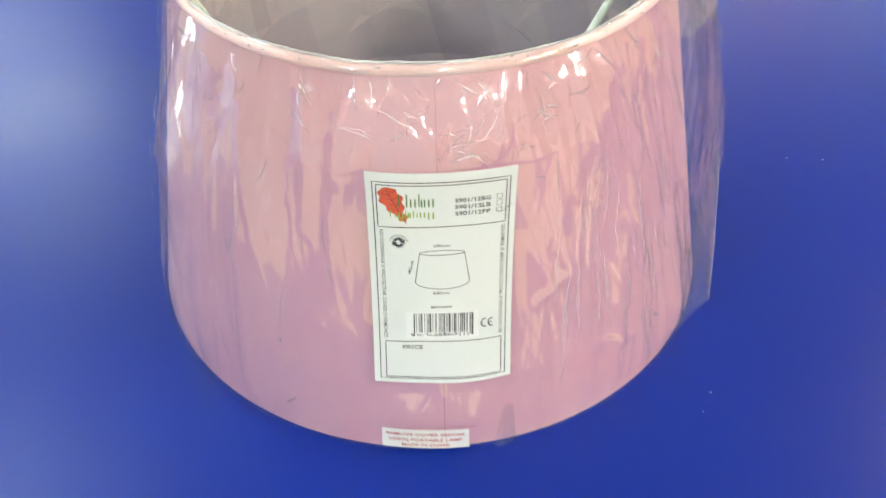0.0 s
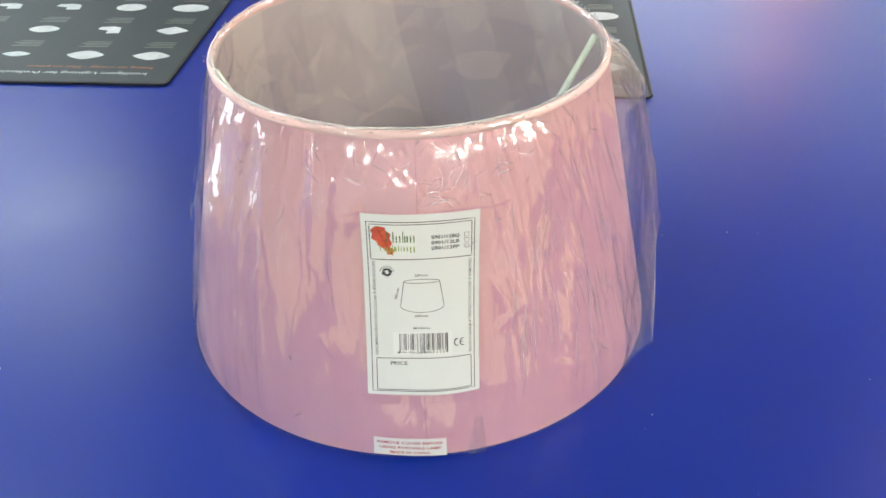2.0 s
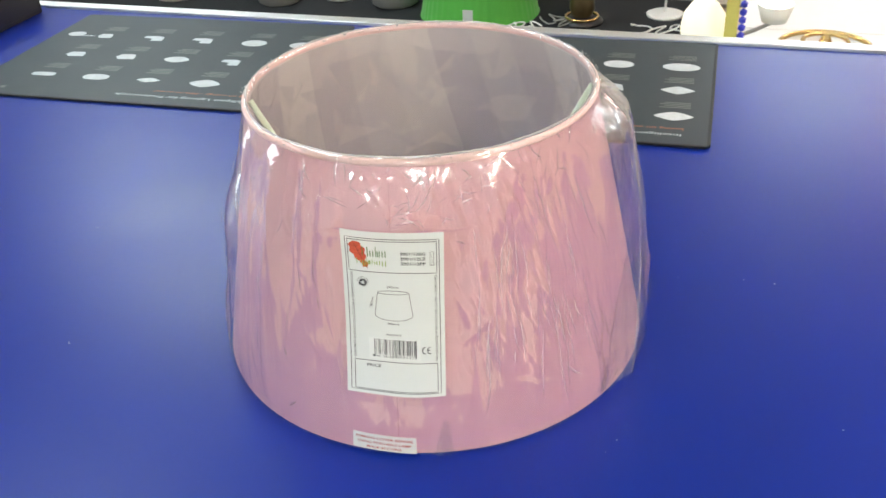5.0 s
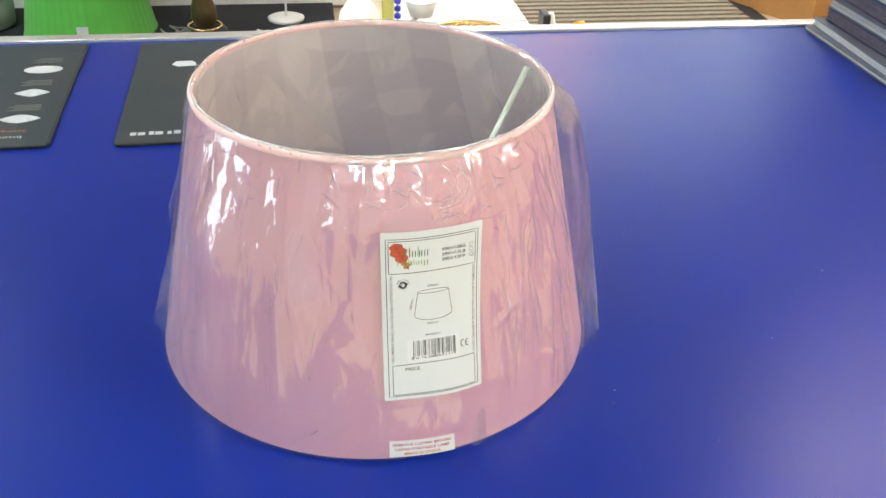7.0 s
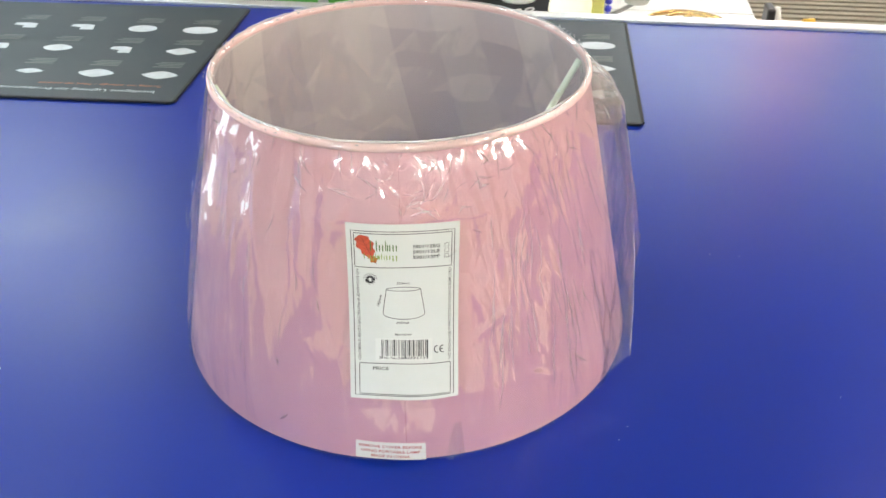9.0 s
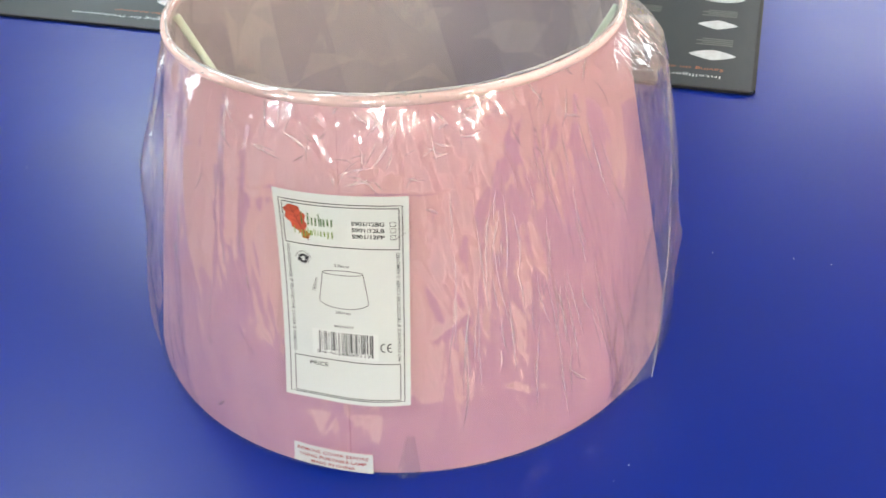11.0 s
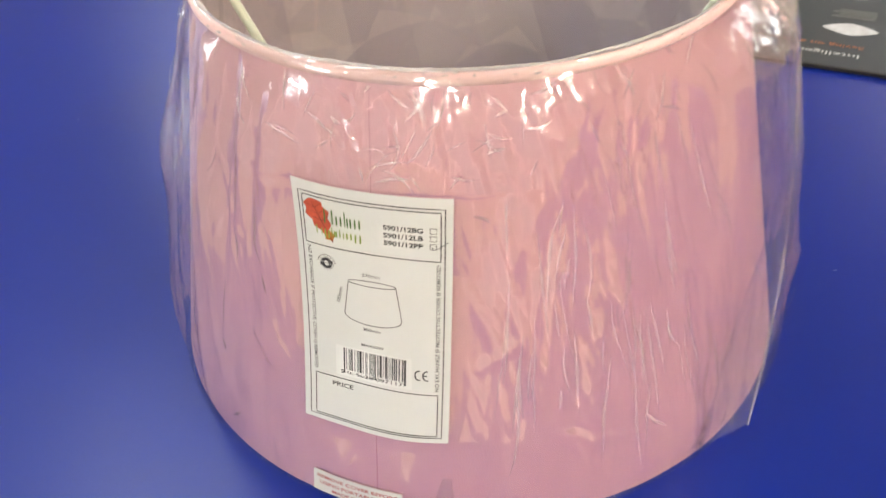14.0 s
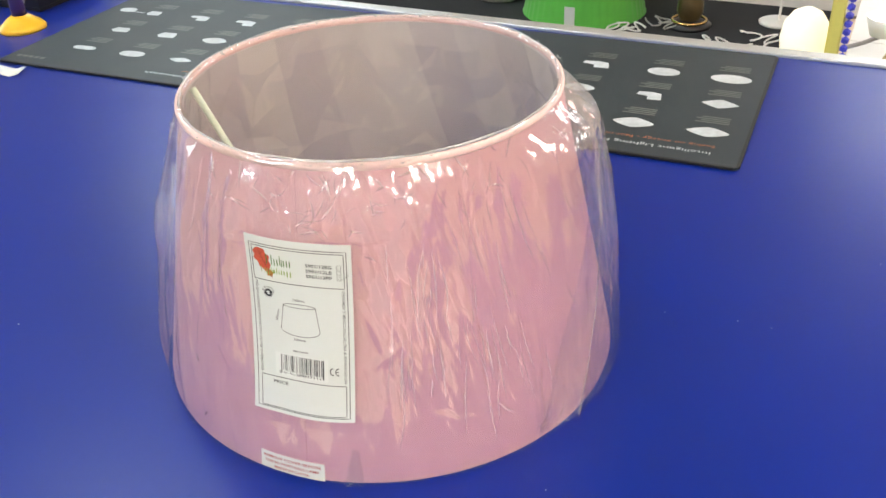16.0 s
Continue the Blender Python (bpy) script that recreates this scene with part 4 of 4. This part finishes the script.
def catalogue(x0, y0, x1, y1, z0, thick, cover, turn, pages):
    cat = thing("catalogue", "thick printed catalogue in a stack on the counter", "catalogue", "stack of catalogues", pose((x0 + x1) / 2, (y0 + y1) / 2, z0, 0, 0, turn))
    w, d = (x1 - x0) / 2, (y1 - y0) / 2
    part("cover", merged([box(-w, -d, 0, w, d, 0.0008), box(-w, -d, thick - 0.0008, w, d, thick), box(w - 0.001, -d, 0.0009, w, d, thick - 0.0009)]), cover, cat, "glossy printed cover")
    leaves = max(3, int(thick / 0.0025))
    for k in range(leaves):
        z = 0.0009 + (thick - 0.0018) * k / leaves
        j = rng.uniform(0, 0.0014)
        part("page_block", box(-w + 0.0012 + j, -d + 0.001 + j, z, w - 0.0012, d - 0.001 - j, z + (thick - 0.0018) / leaves - 0.0002), pages, cat)
    return cat


z = 0.0002
for k, (dx, dy, thick, cover, turn) in enumerate(((0.0, 0.0, 0.006, COVER_GREY, 0), (0.006, 0.003, 0.010, COVER_GREY, -1.5), (0.022, 0.010, 0.016, COVER, 0.5), (0.026, 0.006, 0.012, COVER_GREY, 1.5), (0.032, 0.012, 0.018, COVER, -1), (0.040, 0.010, 0.014, COVER, 1.0), (0.046, 0.014, 0.016, COVER_GREY, 0.0))):
    catalogue(0.632 + dx, 0.288 - dy, 0.842 + dx, 0.590 - dy, z, thick, cover, turn, (PAGES_PALE, PAGES_PALE, PAGES_DARK, PAGES, PAGES_DARK, PAGES_PALE, PAGES)[k])
    z += thick + 0.0003

# ---- the display behind the counter ----
PLAT = -0.88
platform = thing("display_platform", "low display platform covered with black cloth", "display platform")
part("top", box(-3.2, 1.0, PLAT - 0.03, 0.10, 3.58, PLAT, 0.004), BLACK_CLOTH, platform, "black cloth top")
part("skirt", box(-3.18, 1.02, FLOOR, 0.08, 3.56, PLAT - 0.031), BLACK_CLOTH, platform)

backboard = thing("display_backboard", "white slatted display board behind the platform", "display board")
for k in range(6):
    part("slat", box(-3.2, 3.60, FLOOR + 0.02 + 0.16 * k, 0.20, 3.63, FLOOR + 0.17 + 0.16 * k, 0.004), WHITE, backboard)
part("backing", box(-3.2, 3.631, FLOOR, 0.20, 3.65, 0.1), GREY, backboard)


def big_shade(x, y, rb, rt, h, mat, name, label_text, pleats=48):
    sh = thing(name, label_text, "lampshade")
    prof = [(rb, 0.0), (rb * 0.985, 0.02), (rb + (rt - rb) * 0.5, h * 0.5), (rt, h)]

    def fn(u, v):
        a = 2 * math.pi * u
        r = (rb + (rt - rb) * v) * (1 + 0.006 * math.cos(a * pleats))
        return (x + r * math.cos(a), y + r * math.sin(a), PLAT + 0.004 + h * v)
    part("cover", grid(fn, pleats * 4, 6, True), mat, sh, "bright pleated fabric", True)
    part("bottom_rim", lathe([(rb + 0.004 * math.cos(k), PLAT + 0.005 + 0.004 * math.sin(k)) for k in (0, 1.57, 3.14, 4.71)], 64, True, (x, y)), mat, sh)
    part("top_rim", lathe([(rt + 0.004 * math.cos(k), PLAT + 0.004 + h + 0.004 * math.sin(k)) for k in (0, 1.57, 3.14, 4.71)], 64, True, (x, y)), mat, sh)
    return sh


green = big_shade(-0.885, 3.28, 0.255, 0.185, 0.36, GREEN, "green_lampshade", "bright green pleated lampshade with a white price tag")
part("price_tag", box(-0.885, 3.018, PLAT + 0.012, -0.843, 3.021, PLAT + 0.095), PAPER, green, "white hanging price tag")


def pot(x, y, r, h, mat, label_text):
    p = thing("lamp_base", label_text, "lamp base", "lamp bases on display")
    part("body", lathe([(0.0, 0), (r * 0.8, 0.0), (r * 0.95, 0.01), (r, h * 0.4), (r * 0.9, h * 0.85), (r * 0.7, h), (0.0, h)], 40, False), mat, p, "", True)
    part("collar", lathe([(r * 0.72, h + 0.0005), (r * 0.74, h + 0.01), (r * 0.3, h + 0.02), (0.0, h + 0.02)], 32), GREY, p, "", True)
    p.matrix_world = pose(x, y, PLAT)
    return p


pot(-1.3, 3.35, 0.111, 0.21, GREY, "grey ceramic lamp base on the black platform")
pot(-1.58, 3.4, 0.091, 0.18, WHITE, "white ceramic lamp base on the black platform")
pot(-1.85, 3.3, 0.104, 0.22, GREY, "grey ceramic lamp base on the black platform")
pot(-2.12, 3.4, 0.098, 0.20, BLACK, "black lamp base on the black platform")
pot(-2.4, 3.3, 0.111, 0.21, WHITE, "white ceramic lamp base on the black platform")

table_lamp = thing("table_lamp", "dark turned table lamp base with a brass foot ring", "table lamp")
lx, ly = -0.43, 3.22
part("foot", lathe([(0.0, PLAT), (0.085, PLAT), (0.088, PLAT + 0.01), (0.06, PLAT + 0.022), (0.04, PLAT + 0.03)], 40, False, (lx, ly)), BLACK, table_lamp, "black round foot", True)
part("foot_ring", lathe([(0.066 + 0.006 * math.cos(k), PLAT + 0.026 + 0.006 * math.sin(k)) for k in (0, 1, 2, 3, 4, 5)], 40, True, (lx, ly)), BRASS, table_lamp, "brass ring", True)
part("stem", lathe([(0.04, PLAT + 0.03), (0.052, PLAT + 0.06), (0.05, PLAT + 0.10), (0.036, PLAT + 0.14), (0.05, PLAT + 0.2), (0.05, PLAT + 0.3), (0.0, PLAT + 0.3)], 40, False, (lx, ly)), surface("bronze", (0.16, 0.12, 0.06), rough=0.3, metal=0.8, vary=0.3, scale=30), table_lamp, "dark bronze stem", True)

puck = thing("white_lamp_base", "small white round lamp foot with its cord", "lamp base")
part("foot", lathe([(0.0, PLAT), (0.075, PLAT), (0.077, PLAT + 0.008), (0.065, PLAT + 0.013), (0.0, PLAT + 0.014)], 40, False, (-0.105, 3.36)), WHITE, puck, "", True)
part("stem", tube([(-0.105, 3.36, PLAT + 0.013), (-0.103, 3.36, PLAT + 0.14), (-0.11, 3.37, PLAT + 0.30)], 0.005), WHITE, puck)

for k in range(4):
    cord = thing("power_cord", "tangled clear power cord on the black platform", "power cord", "power cords")
    pts = []
    x, y = -0.34 + 0.07 * k - 0.32 * (k % 2), 3.02 + 0.06 * k
    for i in range(60):
        a = i * 0.33
        pts.append((x + 0.0035 * i * (1 if k % 2 == 0 else -0.6) + 0.03 * math.cos(a * 1.3 + k), y + 0.045 * math.sin(a) + 0.02 * math.sin(a * 0.37 + k), PLAT + 0.005 + 0.016 * abs(math.sin(a * 0.7 + k))))
    part("cable", tube(pts, 0.0035, 6), WHITE if k < 3 else GREY, cord, "", True)

# white low cabinet with the lit display to the side of the platform
CAB = -0.425
cabinet = thing("display_cabinet", "low white display cabinet with panel joints", "display cabinet")
for k in range(3):
    part("top_panel", box(0.205, 1.20 + 0.36 * k, CAB - 0.02, 0.583, 1.555 + 0.36 * k, CAB, 0.002), WHITE, cabinet)
part("body", box(0.21, 1.205, FLOOR, 0.578, 2.27, CAB - 0.021), WHITE, cabinet)
post = thing("light_post", "lime display post with a blue bead string", "display post")
part("pole", box(0.160, 1.74, FLOOR, 0.190, 1.77, 0.10, 0.003), LIME, post, "lime plastic strip")
for k in range(24):
    bead = bmesh.new()
    bmesh.ops.create_icosphere(bead, subdivisions=1, radius=0.010, matrix=Matrix.Translation((0.1995, 1.745, -0.50 + 0.019 * k)))
    part("bead", bead, BLUE_BEAD, post)

globe = thing("globe_lamp", "round cream globe lamp, switched on", "globe lamp")
part("globe", lathe([(0.0, -0.47), (0.020, -0.468), (0.038, -0.455), (0.052, -0.425), (0.056, -0.395), (0.050, -0.36), (0.033, -0.335), (0.014, -0.325), (0.0, -0.324)], 40, False, (0.108, 1.82)), GLASS_WARM, globe, "glowing cream glass", True)
part("foot", lathe([(0.0, PLAT), (0.05, PLAT), (0.05, PLAT + 0.012), (0.02, PLAT + 0.03), (0.02, -0.4705), (0.0, -0.4705)], 32, False, (0.108, 1.82)), BRASS, globe, "brass foot", True)
spot = thing("spot_lamp", "small bright white spot lamp on the post", "spot lamp")
part("shell", lathe([(0.0, -0.385), (0.03, -0.385), (0.045, -0.34), (0.043, -0.34), (0.028, -0.381), (0.0, -0.381)], 32, False, (0.275, 1.86)), WHITE, spot, "", True)
part("bulb", lathe([(0.0, -0.379), (0.020, -0.370), (0.026, -0.353), (0.0, -0.335)], 24, False, (0.275, 1.86)), glow("bulb_glow", (1.0, 0.92, 0.75), 40.0), spot, "glowing bulb", True)
part("bracket", tube([(0.192, 1.765, -0.395), (0.235, 1.82, -0.395), (0.275, 1.86, -0.386)], 0.005), GREY, spot)

ring_lamp = thing("ring_lamp", "round glass ceiling lamp with brass rings lying on the cabinet", "ceiling lamp")
part("glass_dish", lathe([(0.0, CAB), (0.06, CAB), (0.085, CAB + 0.012), (0.098, CAB + 0.028), (0.094, CAB + 0.028), (0.08, CAB + 0.016), (0.0, CAB + 0.008)], 48, False, (0.39, 1.72)), WHITE, ring_lamp, "pale glass dish", True)
part("brass_ring", lathe([(0.102 + 0.006 * math.cos(k), CAB + 0.032 + 0.006 * math.sin(k)) for k in (0, 1, 2, 3, 4, 5)], 48, True, (0.39, 1.72)), BRASS, ring_lamp, "shiny brass ring", True)
part("brass_ring", lathe([(0.050 + 0.005 * math.cos(k), CAB + 0.045 + 0.005 * math.sin(k)) for k in (0, 1, 2, 3, 4, 5)], 48, True, (0.39, 1.72)), BRASS, ring_lamp, "shiny brass ring", True)
part("finial", lathe([(0.0, CAB + 0.008), (0.012, CAB + 0.012), (0.016, CAB + 0.04), (0.008, CAB + 0.06), (0.0, CAB + 0.064)], 24, False, (0.39, 1.72)), BRASS, ring_lamp, "brass knob", True)

arm_lamp = thing("clip_lamp", "white jointed clip lamp with a black grip", "clip lamp")
part("grip", box(0.570, 1.70, CAB + 0.001, 0.590, 1.76, CAB + 0.085, 0.005), BLACK, arm_lamp, "black toothed grip")
part("arm", tube([(0.592, 1.73, CAB + 0.08), (0.600, 1.73, CAB + 0.05), (0.612, 1.73, CAB + 0.04), (0.66, 1.73, CAB + 0.038)], 0.012), WHITE, arm_lamp, "white plastic arm", True)
part("head", lathe([(0.0, -0.013), (0.016, -0.013), (0.019, 0.012), (0.0, 0.013)], 24), YELLOW, arm_lamp, "yellowed cap", True).matrix_local = pose(0.675, 1.73, CAB + 0.040, 0, 90, 0)
part("foot", box(0.575, 1.68, CAB + 0.0005, 0.66, 1.78, CAB + 0.012, 0.004), WHITE, arm_lamp)
part("shelf_block", box(0.585, 1.66, FLOOR, 0.70, 1.80, CAB - 0.001), WHITE, arm_lamp)

# ribbed floor mat and boxes
rib_mat = thing("ribbed_floor_mat", "brown ribbed entrance mat with dark rubber border", "floor mat")
part("border", box(0.72, 1.9, FLOOR, 2.06, 4.45, FLOOR + 0.010, 0.003), RIB_DARK, rib_mat, "dark rubber border")
for k in range(42):
    y0 = 1.98 + 0.058 * k
    part("rib", box(0.80, y0, FLOOR + 0.0102, 1.97, y0 + 0.036, FLOOR + 0.022, 0.004), RIB, rib_mat)


def crate(x, y, w, d, h, turn, mat, label_text):
    c = thing("box", label_text, "box", at=pose(x, y, FLOOR, 0, 0, turn))
    part("side_panel", box(-w / 2, -d / 2, 0.0, w / 2, d / 2, h - 0.012, 0.003), mat, c)
    part("lid", box(-w / 2 - 0.004, -d / 2 - 0.004, h - 0.011, w / 2 + 0.004, d / 2 + 0.004, h, 0.003), mat, c)
    return c


crate(2.33, 3.52, 0.52, 0.45, 0.34, 28, WOOD, "light wooden box on the floor beside the mat")
crate(2.95, 3.60, 0.36, 0.40, 0.30, 8, BLACK, "black box on the floor beside a wooden box")
crate(3.35, 3.0, 0.45, 0.45, 0.5, 15, CARDBOARD, "brown cardboard carton on the floor")

# a dark speck caught in the film, and dust on the counter
speck = bmesh.new()
bmesh.ops.create_icosphere(speck, subdivisions=1, radius=0.0005, matrix=Matrix.Translation((0.1030, -0.0812, 0.0995)))
part("speck", speck, SEAM, bag, "tiny dark speck")
dust = bmesh.new()
spots = random.Random(3)
for x, y in ((-0.195, 0.164), (0.217, 0.092), (0.169, 0.084), (0.149, -0.102), (0.239, 0.092), (0.144, -0.114), (0.200, -0.155), (0.36, 0.02), (-0.33, 0.05), (0.30, 0.20), (-0.25, -0.10), (0.28, -0.06)):
    bmesh.ops.create_icosphere(dust, subdivisions=1, radius=spots.uniform(0.0002, 0.00045), matrix=Matrix.Translation((x, y, 0.0002)))
tagged(link("dust", dust, PAPER), "tiny white dust specks on the blue counter", "dust", kind="stuff")
